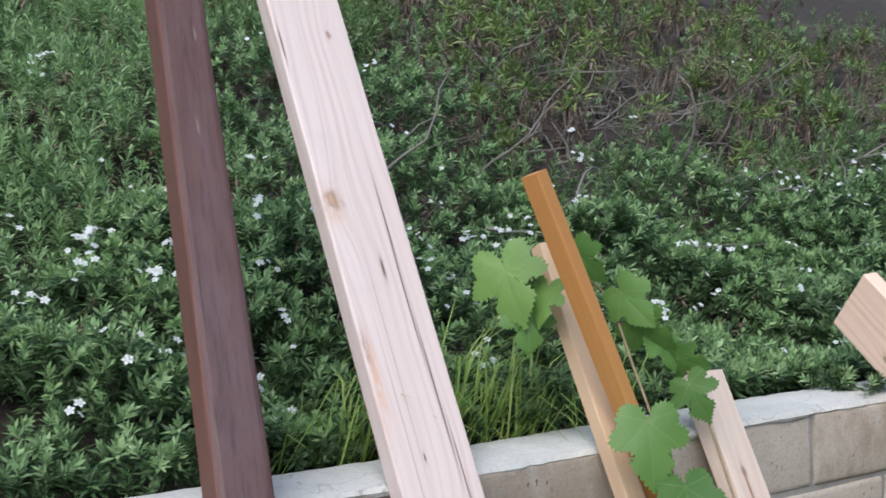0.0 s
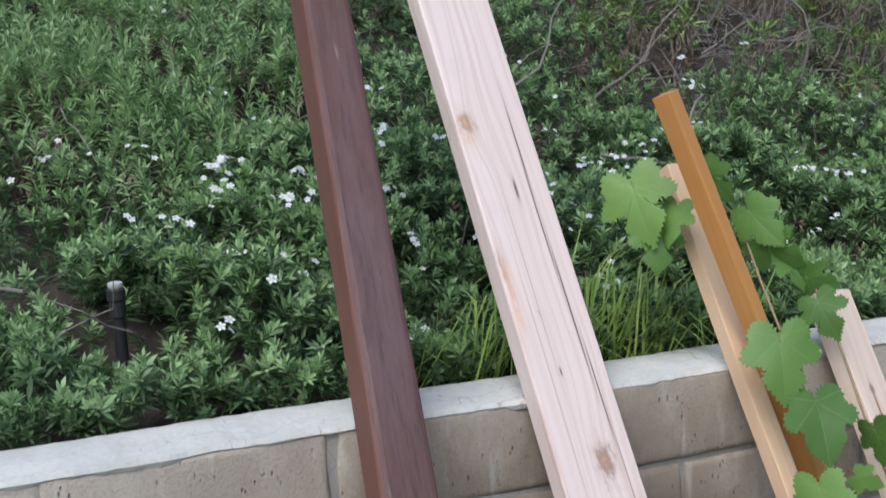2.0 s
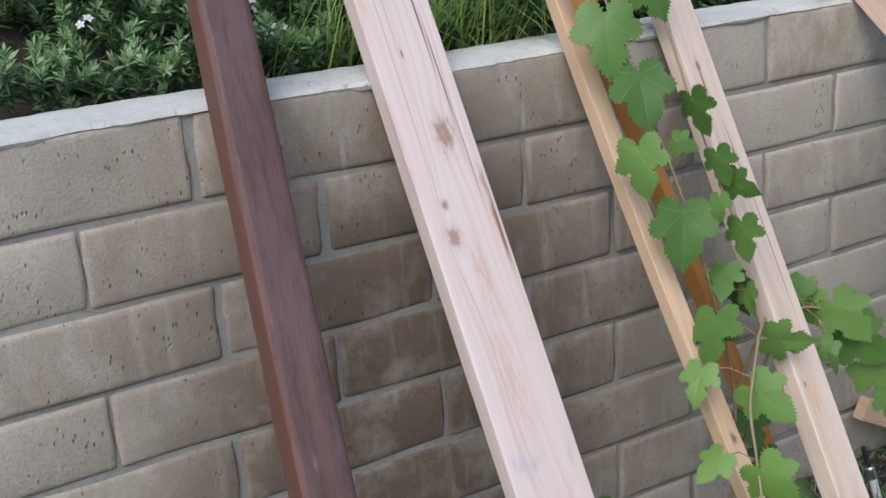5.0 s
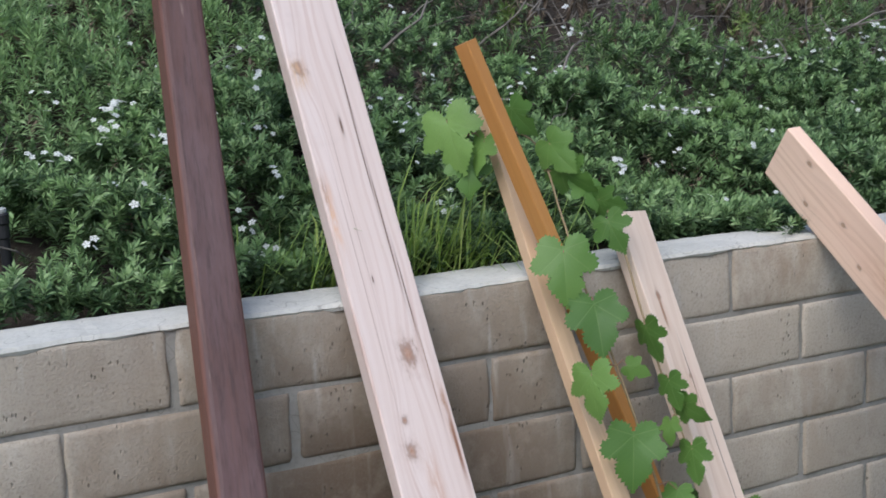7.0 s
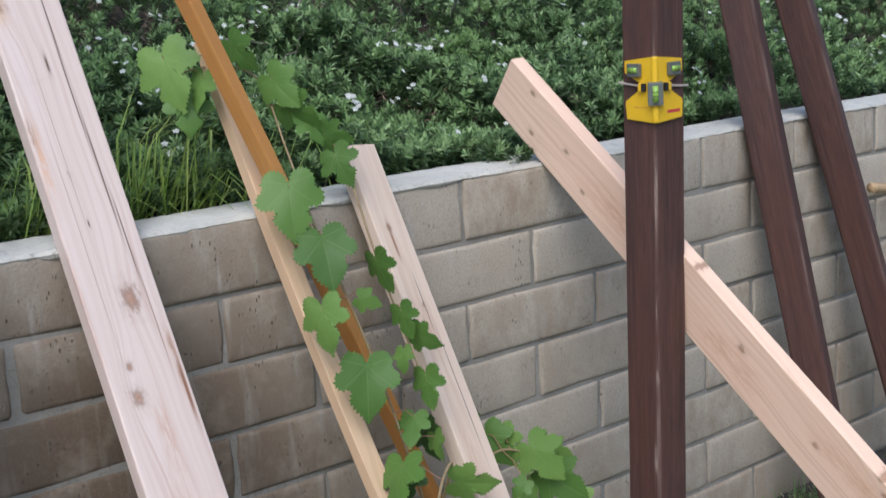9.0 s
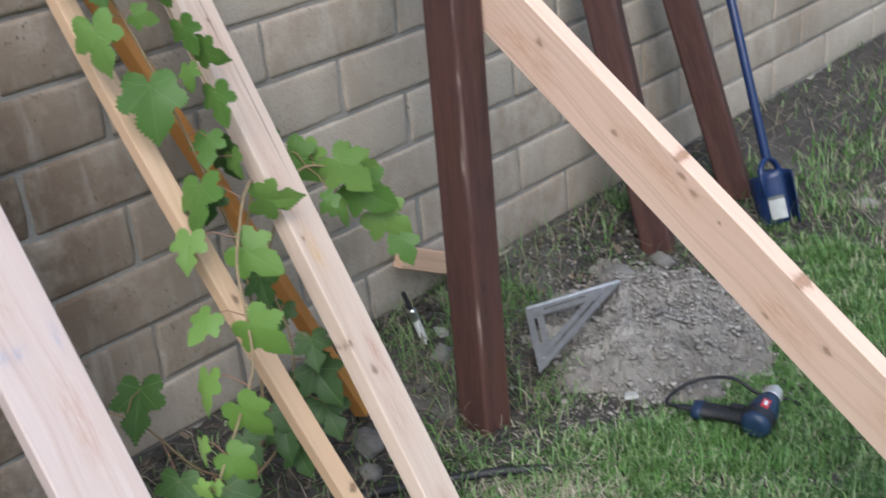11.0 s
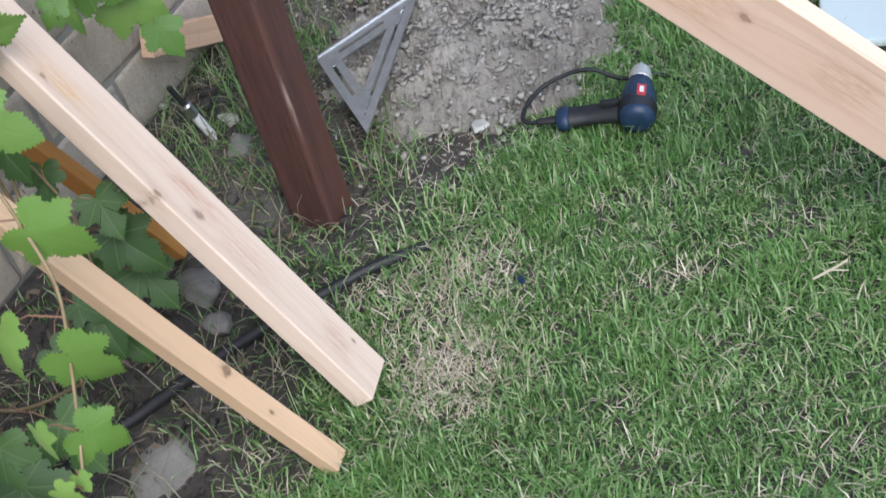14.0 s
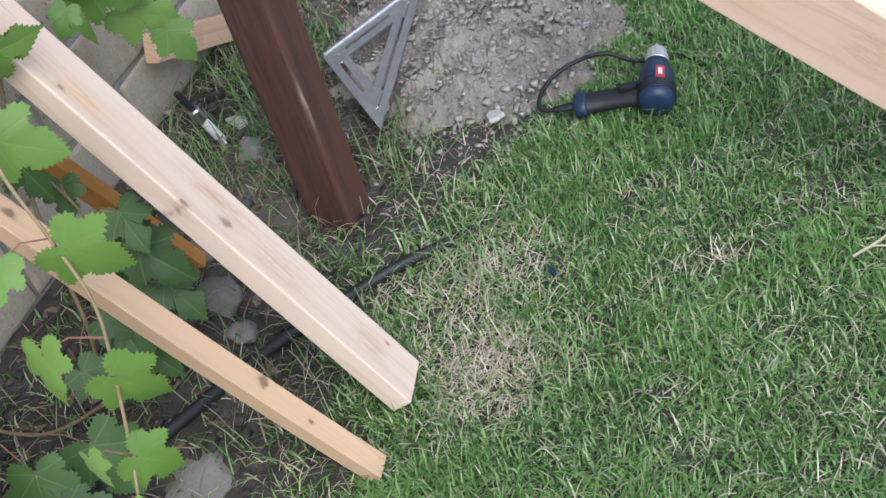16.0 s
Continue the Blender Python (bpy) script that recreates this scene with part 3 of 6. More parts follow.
# ---- timbers ----
PINK0, PINK1 = (-0.8215, -0.6925, 0.0), (-0.8627, 0.6061, 2.45)
PINK_KNOTS = [(0.014, 1.320, 0.016), (-0.029, 1.146, 0.011), (-0.027, 1.202, 0.006), (-0.050, 1.904, 0.012), (0.063, 0.352, 0.005), (0.014, 0.380, 0.004), (0.029, 2.223, 0.005)]
BLUSH = (0.56, 0.37, 0.29)
CRACK = (0.13, 0.075, 0.05)
STAMP = (0.42, 0.41, 0.47)
PINK_MARKS = [(0.035, 1.86, 0.0013, 0.07, CRACK), (0.033, 1.72, 0.0012, 0.09, CRACK), (0.037, 1.56, 0.0014, 0.10, CRACK), (0.043, 1.43, 0.0012, 0.07, CRACK), (0.046, 1.28, 0.0010, 0.08, (0.34, 0.22, 0.17)), (-0.035, 1.45, 0.0007, 0.2, (0.45, 0.33, 0.28)), (-0.02, 1.62, 0.0007, 0.16, (0.45, 0.33, 0.28)), (0.006, 1.779, 0.0022, 0.016, CRACK), (-0.062, 1.642, 0.0045, 0.028, (0.20, 0.09, 0.05)), (-0.058, 1.60, 0.006, 0.05, (0.66, 0.38, 0.22)), (0.058, 1.20, 0.005, 0.05, (0.34, 0.16, 0.08)), (0.060, 1.14, 0.003, 0.05, (0.24, 0.11, 0.06)), (-0.015, 1.467, 0.0014, 0.006, CRACK), (-0.064, 2.20, 0.0014, 0.03, CRACK), (0.060, 0.290, 0.006, 0.022, (0.13, 0.06, 0.05)), (0.034, 0.281, 0.0055, 0.016, (0.16, 0.07, 0.05)), (-0.052, 1.89, 0.012, 0.025, (0.62, 0.40, 0.22)), (-0.047, 0.766, 0.014, 0.012, STAMP), (-0.015, 0.760, 0.010, 0.010, STAMP), (0.052, 0.765, 0.006, 0.028, STAMP), (0.0, 1.07, 0.012, 0.06, BLUSH), (-0.01, 0.90, 0.016, 0.08, BLUSH), (0.02, 0.62, 0.02, 0.07, BLUSH)]
M_PINK = wood_mat("pale_fir", (0.72, 0.605, 0.56), (0.65, 0.52, 0.465), (0.50, 0.33, 0.27), (0.34, 0.16, 0.08), PINK_KNOTS, 0.85, 0.6, 0.85, marks=PINK_MARKS)
pink = beam("timber_plank", PINK0, PINK1, 0.140, 0.038, (1, 0.03, 0), M_PINK, 0.004, seed=2)
tagged(pink, "wide pinkish fir plank with knots leaning on the wall", "plank", "leaning timbers")

brown = beam("timber_post", (-1.3095, -0.8143, 0.0), (-1.0307, 0.6286, 2.4), 0.081, 0.081, (1, -0.05, 0), M_FADED_LIT, 0.011, ragged=0.0012, seed=3)
tagged(brown, "dark brown stained square post leaning against the wall", "post", "brown posts")

TAN0, TAN1 = (-0.360, -0.655, 0.0), (-0.516, 0.138, 1.60)
M_TAN = wood_mat("weathered_strip", (0.68, 0.475, 0.31), (0.62, 0.415, 0.255), (0.36, 0.22, 0.115), (0.13, 0.07, 0.035), [(-0.004, 0.249, 0.007), (-0.012, 0.151, 0.004), (-0.026, 0.668, 0.006), (-0.024, 0.852, 0.006)], 0.6, 0.66, 0.4)
tan = beam("wood_strip", TAN0, TAN1, 0.040, 0.028, (1, 0.1, 0), M_TAN, 0.002, bow=-0.030, ragged=0.001, seed=4)
tagged(tan, "weathered tan wooden strip leaning on the wall", "wood strip", "leaning timbers")

M_ORANGE = wood_mat("stained_strip", (0.55, 0.27, 0.075), (0.47, 0.20, 0.05), (0.36, 0.14, 0.03), scale=1.5, rough=0.5, contrast=0.6)
orange = beam("wood_strip", (-0.060, -0.225, 0.105), (-0.635, -0.0035, 1.725), 0.028, 0.036, (1, 0.25, 0), M_ORANGE, 0.003, seed=5)
tagged(orange, "orange stained wooden strip leaning behind the vine", "wood strip", "leaning timbers")

SHORT0, SHORT1 = (-0.222, -0.662, 0.028), (-0.2571, 0.0277, 1.36)
SHORT_KNOTS = [(-0.007, 1.316, 0.007), (0.007, 1.143, 0.004), (-0.026, 0.69, 0.004), (-0.013, 0.402, 0.007), (-0.040, 0.471, 0.005), (0.024, 0.070, 0.003)]
M_SHORT = wood_mat("sawn_fir", (0.76, 0.62, 0.515), (0.70, 0.55, 0.445), (0.48, 0.31, 0.2), (0.28, 0.14, 0.08), SHORT_KNOTS, 0.4, 0.62, 0.8, marks=[(-0.014, 0.66, 0.013, 0.05, (0.66, 0.42, 0.2)), (-0.008, 1.28, 0.003, 0.03, (0.30, 0.16, 0.09)), (-0.01, 0.30, 0.02, 0.05, (0.58, 0.40, 0.30)), (0.012, 0.42, 0.012, 0.06, (0.56, 0.35, 0.26)), (-0.015, 0.80, 0.014, 0.08, (0.58, 0.40, 0.30)), (0.0, 0.10, 0.02, 0.03, (0.56, 0.38, 0.29)), (0.0, 1.10, 0.02, 0.05, (0.56, 0.38, 0.28)), (0.018, 0.95, 0.001, 0.10, CRACK), (0.01, 1.15, 0.001, 0.05, CRACK)])
short = beam("timber_plank", SHORT0, SHORT1, 0.089, 0.038, (1, 0.25, 0), M_SHORT, 0.003, seed=6)
tagged(short, "short pale fir board leaning on the wall in the vine", "plank", "leaning timbers")

RB_LOW0, RB_LOW1 = Vector((0.264, -1.548, 0.015)), Vector((0.236, 0.156, 1.398))
rb_ax = (RB_LOW1 - RB_LOW0).normalized()
rb_up = (Vector((0, 0, 1)) - rb_ax * rb_ax.z).normalized()
rb_up = (rb_up * math.cos(-0.087) + rb_ax.cross(rb_up) * math.sin(-0.087)).normalized()
rb_side = rb_ax.cross(rb_up) * 0.019
RB0, RB1 = RB_LOW0 + rb_up * 0.07 + rb_side, RB_LOW1 + rb_up * 0.07 + rb_side
M_RB = wood_mat("fresh_fir", (0.88, 0.645, 0.50), (0.83, 0.565, 0.425), (0.56, 0.33, 0.2), (0.36, 0.18, 0.085), [(0.001, 1.101, 0.006), (0.072, 0.973, 0.007), (0.05, 0.947, 0.006), (0.041, 0.906, 0.006), (0.037, 0.834, 0.003), (0.073, 0.653, 0.009), (0.012, 0.532, 0.007), (-0.039, 0.65, 0.005), (0.051, 2.094, 0.006), (-0.033, 2.053, 0.006), (0.01, 1.94, 0.005), (-0.032, 1.85, 0.005), (0.02, 1.335, 0.007), (0.073, 1.518, 0.006)], 0.8, 0.6, 0.75, marks=[(-0.01, 0.62, 0.03, 0.06, (0.68, 0.40, 0.25)), (0.02, 1.0, 0.02, 0.10, (0.68, 0.40, 0.25)), (-0.02, 1.35, 0.025, 0.08, (0.66, 0.38, 0.24)), (0.01, 0.35, 0.03, 0.05, (0.66, 0.40, 0.26)), (0.0, 1.75, 0.03, 0.07, (0.66, 0.40, 0.26))])
rb = beam("timber_plank", RB0, RB1, 0.140, 0.038, rb_up, M_RB, 0.003, seed=7)
tagged(rb, "fresh fir plank on edge sloping down from the wall", "plank", "leaning timbers")

POST = Vector((0.183, -0.372, -0.12))
POST_LEAN = Vector((0.027, -0.025, 2.5))
post_v = beam("timber_post", POST, POST + POST_LEAN, 0.089, 0.089, (1, 0, 0), M_UPRIGHT, 0.008, ragged=0.001, seed=8)
tagged(post_v, "dark brown stained square post set upright in the ground", "post", "brown posts")
post_b = beam("timber_post", (1.114, -0.25, 0.05), (0.92, 0.121, 2.3), 0.089, 0.089, (1, 0.5, 0), M_PAINT, 0.009, ragged=0.001, seed=9)
tagged(post_b, "dark brown stained square post leaning against the wall", "post", "brown posts")
post_c = beam("timber_post", (1.57, -0.24, 0.06), (1.06, 0.12, 2.3), 0.089, 0.089, (1, 0.5, 0), M_PAINT, 0.009, ragged=0.001, seed=10)
tagged(post_c, "dark brown stained square post leaning against the wall", "post", "brown posts")


# ---- planted bank ----
def leaf_fans(rng, base, axis, size, count, stem, leaf, width, droop=0.0):
    """Sprigs with narrow leaves in a spiral: arrays of corners and quads."""
    n = len(base)
    up = axis / np.linalg.norm(axis, axis=1, keepdims=True)
    side = np.cross(up, rng.normal(size=(n, 3)))
    side /= np.linalg.norm(side, axis=1, keepdims=True)
    fore = np.cross(up, side)
    k = np.arange(count)
    h = (k + 0.5) / count
    az = k * 2.39996 + rng.uniform(0, 6.28, (n, 1)) + rng.normal(0, 0.25, (n, count))
    el = (0.1 + 1.15 * h ** 1.5)[None] + rng.normal(0, 0.18, (n, count)) - droop
    at = base[:, None] + up[:, None] * (h[None] * stem * size[:, None])[..., None]
    out = side[:, None] * np.cos(az)[..., None] + fore[:, None] * np.sin(az)[..., None]
    d = out * np.cos(el)[..., None] + up[:, None] * np.sin(el)[..., None]
    w = np.cross(d, up[:, None] + 0.3 * rng.normal(size=(n, count, 3)))
    w /= np.linalg.norm(w, axis=2, keepdims=True) + 1e-6
    ln = (leaf * size[:, None] * rng.uniform(0.7, 1.15, (n, count)) * (1.0 - 0.35 * h[None]))[..., None]
    wd = (width * size[:, None] * rng.uniform(0.8, 1.2, (n, count)))[..., None]
    mid = at + d * ln * 0.5 + up[:, None] * ln * 0.05
    v = np.stack([at, mid + w * wd, at + d * ln - up[:, None] * ln * 0.06, mid - w * wd], 2).reshape(-1, 3)
    f = np.arange(len(v)).reshape(-1, 4)
    return v, f


def canopy(x, y):
    """How far the leaves stand over the soil of the bank."""
    return 0.09 + 0.05 * wave(x, y, 6.0, 0.4) + 0.032 * wave(x, y, 14.0, 2.0) + 0.06 * smn(0.9, 2.0, y) + 0.18 * smn(2.8, 3.5, y) * smn(0.6, 1.0, x) - 0.05 * smn(2.7, 3.2, y) * smn(0.6, 0.2, x) * smn(-1.9, -1.5, x) + 0.13 * dryness(x, y) * np.clip(wave(x, y, 6.5, 2.9) + 0.3, 0, 1.3)


def tallness(x, y):
    """Where the taller, yellower shrubs grow."""
    right = smn(0.1, 0.9, x) * smn(0.9, 1.5, y)
    left = smn(-0.35, -0.75, x) * smn(0.75, 1.25, y)
    crest = smn(1.9, 2.4, y)
    return np.clip(np.maximum(np.maximum(right, left), crest) + 0.35 * wave(x, y, 3.4, 1.1) - 0.15, 0, 1)


DENS = ((-1.43, 0.42, 0.10, 0.13), (-1.56, 0.78, 0.15, 0.12), (1.02, 1.95, 0.36, 0.13), (2.2, 2.05, 0.42, 0.15), (0.62, 2.45, 0.25, 0.12), (1.7, 2.6, 0.4, 0.14), (-0.1, 1.42, 0.12, 0.07))  # bare dens under the shrubs


def hollow(x, y):
    """Gaps in the growth where dark soil and bare stems show."""
    g = np.exp(-(((x - 0.45) / 0.35) ** 2 + ((y - 1.45) / 0.13) ** 2)) + 0.8 * np.exp(-(((x - 1.25) / 0.3) ** 2 + ((y - 1.55) / 0.16) ** 2))
    g += 0.9 * np.exp(-(((x + 1.55) / 0.14) ** 2 + ((y - 0.95) / 0.1) ** 2))
    g += 0.8 * np.exp(-(((x + 1.41) / 0.05) ** 2 + ((y - 0.38) / 0.07) ** 2))
    g += 0.9 * np.exp(-(((x + 0.66) / 0.26) ** 2 + ((y - 0.22) / 0.07) ** 2)) + 0.9 * dryness(x, y) * smn(0.0, -0.5, wave(x, y, 6.5, 2.9))
    for px, py, rx, ry in DENS:
        g += 1.3 * np.exp(-(((x - px) / rx) ** 2 + ((y - py) / ry) ** 2) ** 2)
    return g + 0.6 * smn(0.75, 1.15, wave(x, y, 9.0, 2.6))


def dryness(x, y):
    """The upper bank where stems are bare and leaves withered."""
    return smn(0.0, 0.6, x - 0.25 * (y - 1.2)) * smn(1.25, 1.7, y) * smn(4.3, 3.5, y) * np.clip(0.85 + 0.3 * wave(x, y, 4.0, 0.9), 0, 1)


def scatter(rng, n, x0, x1, y0, y1):
    return rng.uniform(x0, x1, n), rng.uniform(y0, y1, n)


def build_bank():
    rng = np.random.default_rng(11)
    x, y = scatter(rng, 36000, -2.6, 3.6, 0.17, 4.3)
    xn, yn = scatter(rng, 4500, -2.0, 1.2, 0.17, 1.0)
    x, y = np.append(x, xn), np.append(y, yn)
    on = (y < 3.35) | (x > 1.0)
    x, y = x[on], y[on]
    far = np.exp(-np.clip(y - 1.3, 0, 9) * 0.35)
    keep = (rng.random(len(x)) < far * (1 - 0.85 * np.clip(hollow(x, y), 0, 1))) & (rng.random(len(x)) > 0.72 * tallness(x, y)) & (rng.random(len(x)) > 0.96 * dryness(x, y))
    x, y = x[keep], y[keep]
    high = rng.random(len(x)) < 0.5
    lay = np.where(high, rng.uniform(0.85, 1.15, len(x)), rng.uniform(0.2, 0.75, len(x)))
    z = ground_z(x, y) + np.maximum(canopy(x, y), 0.03) * lay
    z = np.where(y < 0.3, np.maximum(z, WALL_TOP - 0.005 + 0.03 * lay), z)
    base = np.stack([x, y, z], -1)
    over = rng.choice(len(x), 16, replace=False)
    base[over] = np.stack([rng.normal(0.19, 0.03, 16), rng.uniform(0.02, 0.13, 16), np.full(16, WALL_TOP + 0.012)], -1)
    axis = np.stack([rng.normal(0, 0.45, len(x)), -0.35 + rng.normal(0, 0.45, len(x)), np.full(len(x), 0.9)], -1)
    v, f = leaf_fans(rng, base, axis, np.where(high, rng.uniform(0.85, 1.35, len(x)), rng.uniform(0.7, 1.1, len(x))), 26, 0.034, 0.030, 0.0029)
    me = np_mesh("groundcover", v, f, M_SHRUB)
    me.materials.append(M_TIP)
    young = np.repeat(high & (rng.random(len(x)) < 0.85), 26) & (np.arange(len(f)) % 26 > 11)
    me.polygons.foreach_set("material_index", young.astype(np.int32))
    tagged(new("groundcover", me), "dense dark green narrow-leaved groundcover on the bank", "groundcover", kind="stuff")

    x, y = scatter(rng, 13500, -2.6, 3.6, 0.6, 4.4)
    on = (y < 3.4) | (x > 1.0)
    x, y = x[on], y[on]
    keep = (rng.random(len(x)) < tallness(x, y) * np.clip(0.9 - 0.88 * dryness(x, y), 0.02, 1)) & (hollow(x, y) < 0.6)
    x, y = x[keep], y[keep]
    z = ground_z(x, y) + canopy(x, y) * rng.uniform(0.3, 1.0, len(x))
    base = np.stack([x, y, z], -1)
    axis = np.stack([rng.normal(0, 0.3, len(x)), -0.2 + rng.normal(0, 0.3, len(x)), np.ones(len(x))], -1)
    size = rng.uniform(0.7, 1.3, len(x))
    v, f = leaf_fans(rng, base, axis, size, 44, 0.12, 0.040, 0.0028)
    me = np_mesh("tall_shrubs", v, f, M_SHRUB2)
    me.materials.append(M_TIP)
    grey = rng.random(len(f)) < 0.75 * smn(0.1, -0.5, np.repeat(x, 44))
    me.polygons.foreach_set("material_index", grey.astype(np.int32))
    tagged(new("tall_shrubs", me), "taller yellow-green shrubs on the upper bank", "shrubs", kind="stuff")
    # withered leaves hanging under the rosettes
    pick = rng.random(len(x)) < 0.2 + 0.8 * dryness(x, y)
    b2 = base[pick] - np.array([0, 0.01, 0.02])
    v, f = leaf_fans(rng, b2, axis[pick], size[pick], 30, 0.06, 0.055, 0.0042, 1.5)
    tagged(new("withered_leaves", np_mesh("withered_leaves", v, f, M_DEADLEAF)), "brown withered leaves hanging under the shrubs", "dead leaves", kind="stuff")
    # litter and dead sprigs between the living ones
    x, y = scatter(rng, 9500, -2.4, 3.6, 0.25, 4.1)
    keep = (rng.random(len(x)) < np.maximum(0.7 * dryness(x, y), 0.7 * (wave(x, y, 5.0, 3.3) > 0.3))) & (hollow(x, y) < 0.5)
    x, y = x[keep], y[keep]
    base = np.stack([x, y, ground_z(x, y) + canopy(x, y) * rng.uniform(0.3, 0.95, len(x))], -1)
    axis = np.stack([rng.normal(0, 0.5, len(x)), -0.3 + rng.normal(0, 0.5, len(x)), np.full(len(x), 0.8)], -1)
    v, f = leaf_fans(rng, base, axis, rng.uniform(0.7, 1.2, len(x)), 16, 0.04, 0.03, 0.0024, 0.4)
    tagged(new("dead_sprigs", np_mesh("dead_sprigs", v, f, M_DEADLEAF)), "dry brown sprigs among the groundcover", "dead leaves", kind="stuff")


def build_flowers():
    """Small white five-petalled flowers in loose clusters."""
    rng = np.random.default_rng(21)
    cx, cy = scatter(rng, 340, -2.2, 2.6, 0.25, 2.1)
    keep = (tallness(cx, cy) < 0.55) & (rng.random(340) < np.where(cy < 1.2, 1.0, 0.5))
    cx, cy = cx[keep], cy[keep]
    spots = [(-1.095, 0.95, 24), (0.276, 0.58, 7), (0.418, 0.68, 9), (-0.221, 0.84, 7), (-1.03, 0.66, 6), (-1.3, 0.5, 5), (-1.0, 1.75, 14)]
    verts, faces = [], []
    groups = [(x, y, int(rng.integers(1, 6))) for x, y in zip(cx, cy)] + spots
    for x, y, count in groups:
        for _ in range(count):
            px, py = x + rng.normal(0, 0.018), y + rng.normal(0, 0.018)
            pz = float(ground_z(px, py) + max(float(canopy(px, py)), 0.03) * 1.15 + 0.045 + rng.uniform(0, 0.015))
            nrm = Vector((rng.normal(0, 0.4), -0.6 + rng.normal(0, 0.4), 0.9)).normalized()
            u = nrm.orthogonal().normalized()
            w = nrm.cross(u)
            r = rng.uniform(0.007, 0.0105)
            c = Vector((px, py, pz))
            for p in range(5):
                a = 2 * math.pi * p / 5 + 0.2
                d = u * math.cos(a) + w * math.sin(a)
                s = nrm.cross(d)
                i = len(verts)
                verts += [c, c + d * r * 0.6 + s * r * 0.36 + nrm * r * 0.15, c + d * r + nrm * r * 0.05, c + d * r * 0.6 - s * r * 0.36 + nrm * r * 0.15]
                faces.append((i, i + 1, i + 2, i + 3))
    tagged(new("white_flowers", np_mesh("white_flowers", np.array([tuple(v) for v in verts]), np.array(faces), M_PETAL)), "small white flowers scattered over the groundcover", "flowers", kind="stuff")


M_ROSETTE = leafy("rosette_leaf", [(0.0, (0.09, 0.155, 0.036)), (0.6, (0.20, 0.29, 0.08)), (1.0, (0.42, 0.50, 0.18))], (0.18, 0.25, 0.07), 3.1, 0.42, 0.3)
M_SKIRT = leafy("withered_skirt", [(0.0, (0.09, 0.066, 0.05)), (1.0, (0.38, 0.30, 0.22))], (0.17, 0.13, 0.10), 5.0, 0.8, 0.1)


def build_rosettes():
    """Rosette plants of the upper bank, each over its skirt of withered leaves."""
    rng = np.random.default_rng(27)
    kinds = []
    for _ in range(5):
        n = 4
        base = np.stack([rng.normal(0, 0.028, n), rng.normal(0, 0.028, n), rng.uniform(0.13, 0.19, n)], -1)
        axis = np.stack([rng.normal(0, 0.3, n), rng.normal(-0.25, 0.25, n), np.ones(n)], -1)
        size = rng.uniform(0.75, 1.2, n)
        top = np_mesh("rosette", *leaf_fans(rng, base, axis, size, 20, 0.05, 0.075, 0.0048, 0.15), M_ROSETTE)
        low = np_mesh("withered_skirt", *leaf_fans(rng, base - np.array([0, 0, 0.10]), axis, size, 64, 0.13, 0.066, 0.0030, 1.9), M_SKIRT)
        bm = bmesh.new()
        for q in base:
            p = Vector(q)
            tube(bm, [Vector((p.x * 0.3, p.y * 0.3, -0.06)), p * 0.6, p], [0.006, 0.005, 0.004], 6)
        stem = bpy.data.meshes.new("stem")
        bm.to_mesh(stem)
        bm.free()
        stem.materials.append(M_TWIG)
        kinds.append((top, low, stem))
    x, y = scatter(rng, 700, 0.05, 3.2, 1.3, 4.0)
    placed = []
    for px, py in zip(x, y):
        if len(placed) == 120 or float(dryness(px, py)) < 0.3 or float(hollow(px, py)) > 0.6:
            continue
        if any((px - a) ** 2 + (py - c) ** 2 < 0.015 for a, c in placed):
            continue
        placed.append((px, py))
        root = empty("rosette_plant", pose(px, py, float(ground_z(px, py)) + rng.uniform(-0.01, 0.05), 0, 0, rng.uniform(-50, 50)))
        for nm, me in zip(("rosette", "withered_skirt", "stem"), kinds[len(placed) % 5]):
            ob = new(nm, me)
            ob.parent = root
            if nm != "stem":
                tagged(ob, kind="stuff")
        tagged(root, "yellow-green rosette plant over a skirt of withered leaves", "plant", "rosette plants on the upper bank")


def build_twigs():
    """Bare grey branches in the gaps of the upper bank."""
    rng = random.Random(31)
    bm = bmesh.new()
    for n in range(520):
        if n < 400:
            x, y = rng.gauss(1.3, 0.75), rng.gauss(1.9, 0.42)
        else:
            x, y = rng.uniform(-2.0, 2.4), rng.uniform(0.4, 2.4)
        z = float(ground_z(x, y)) + rng.uniform(0.02, 0.14)
        d = Vector((rng.gauss(0, 1), rng.gauss(-0.5, 0.6), rng.uniform(0.1, 1.0))).normalized()
        p, pts = Vector((x, y, z)), []
        big = n % 9 == 0
        step = rng.uniform(0.05, 0.09) if big else rng.uniform(0.03, 0.06)
        for _ in range(6):
            pts.append(p.copy())
            d = (d + Vector((rng.gauss(0, 0.35), rng.gauss(0, 0.35), rng.gauss(-0.03, 0.3)))).normalized()
            p = p + d * step
        r = rng.uniform(0.0035, 0.006) if big else rng.uniform(0.0014, 0.0034)
        tube(bm, pts, [r * (1 - 0.13 * i) for i in range(6)], 5)
    tagged(part("bare_twigs", bm, M_TWIG), "tangled bare grey branches on the bank", "twigs", kind="stuff")


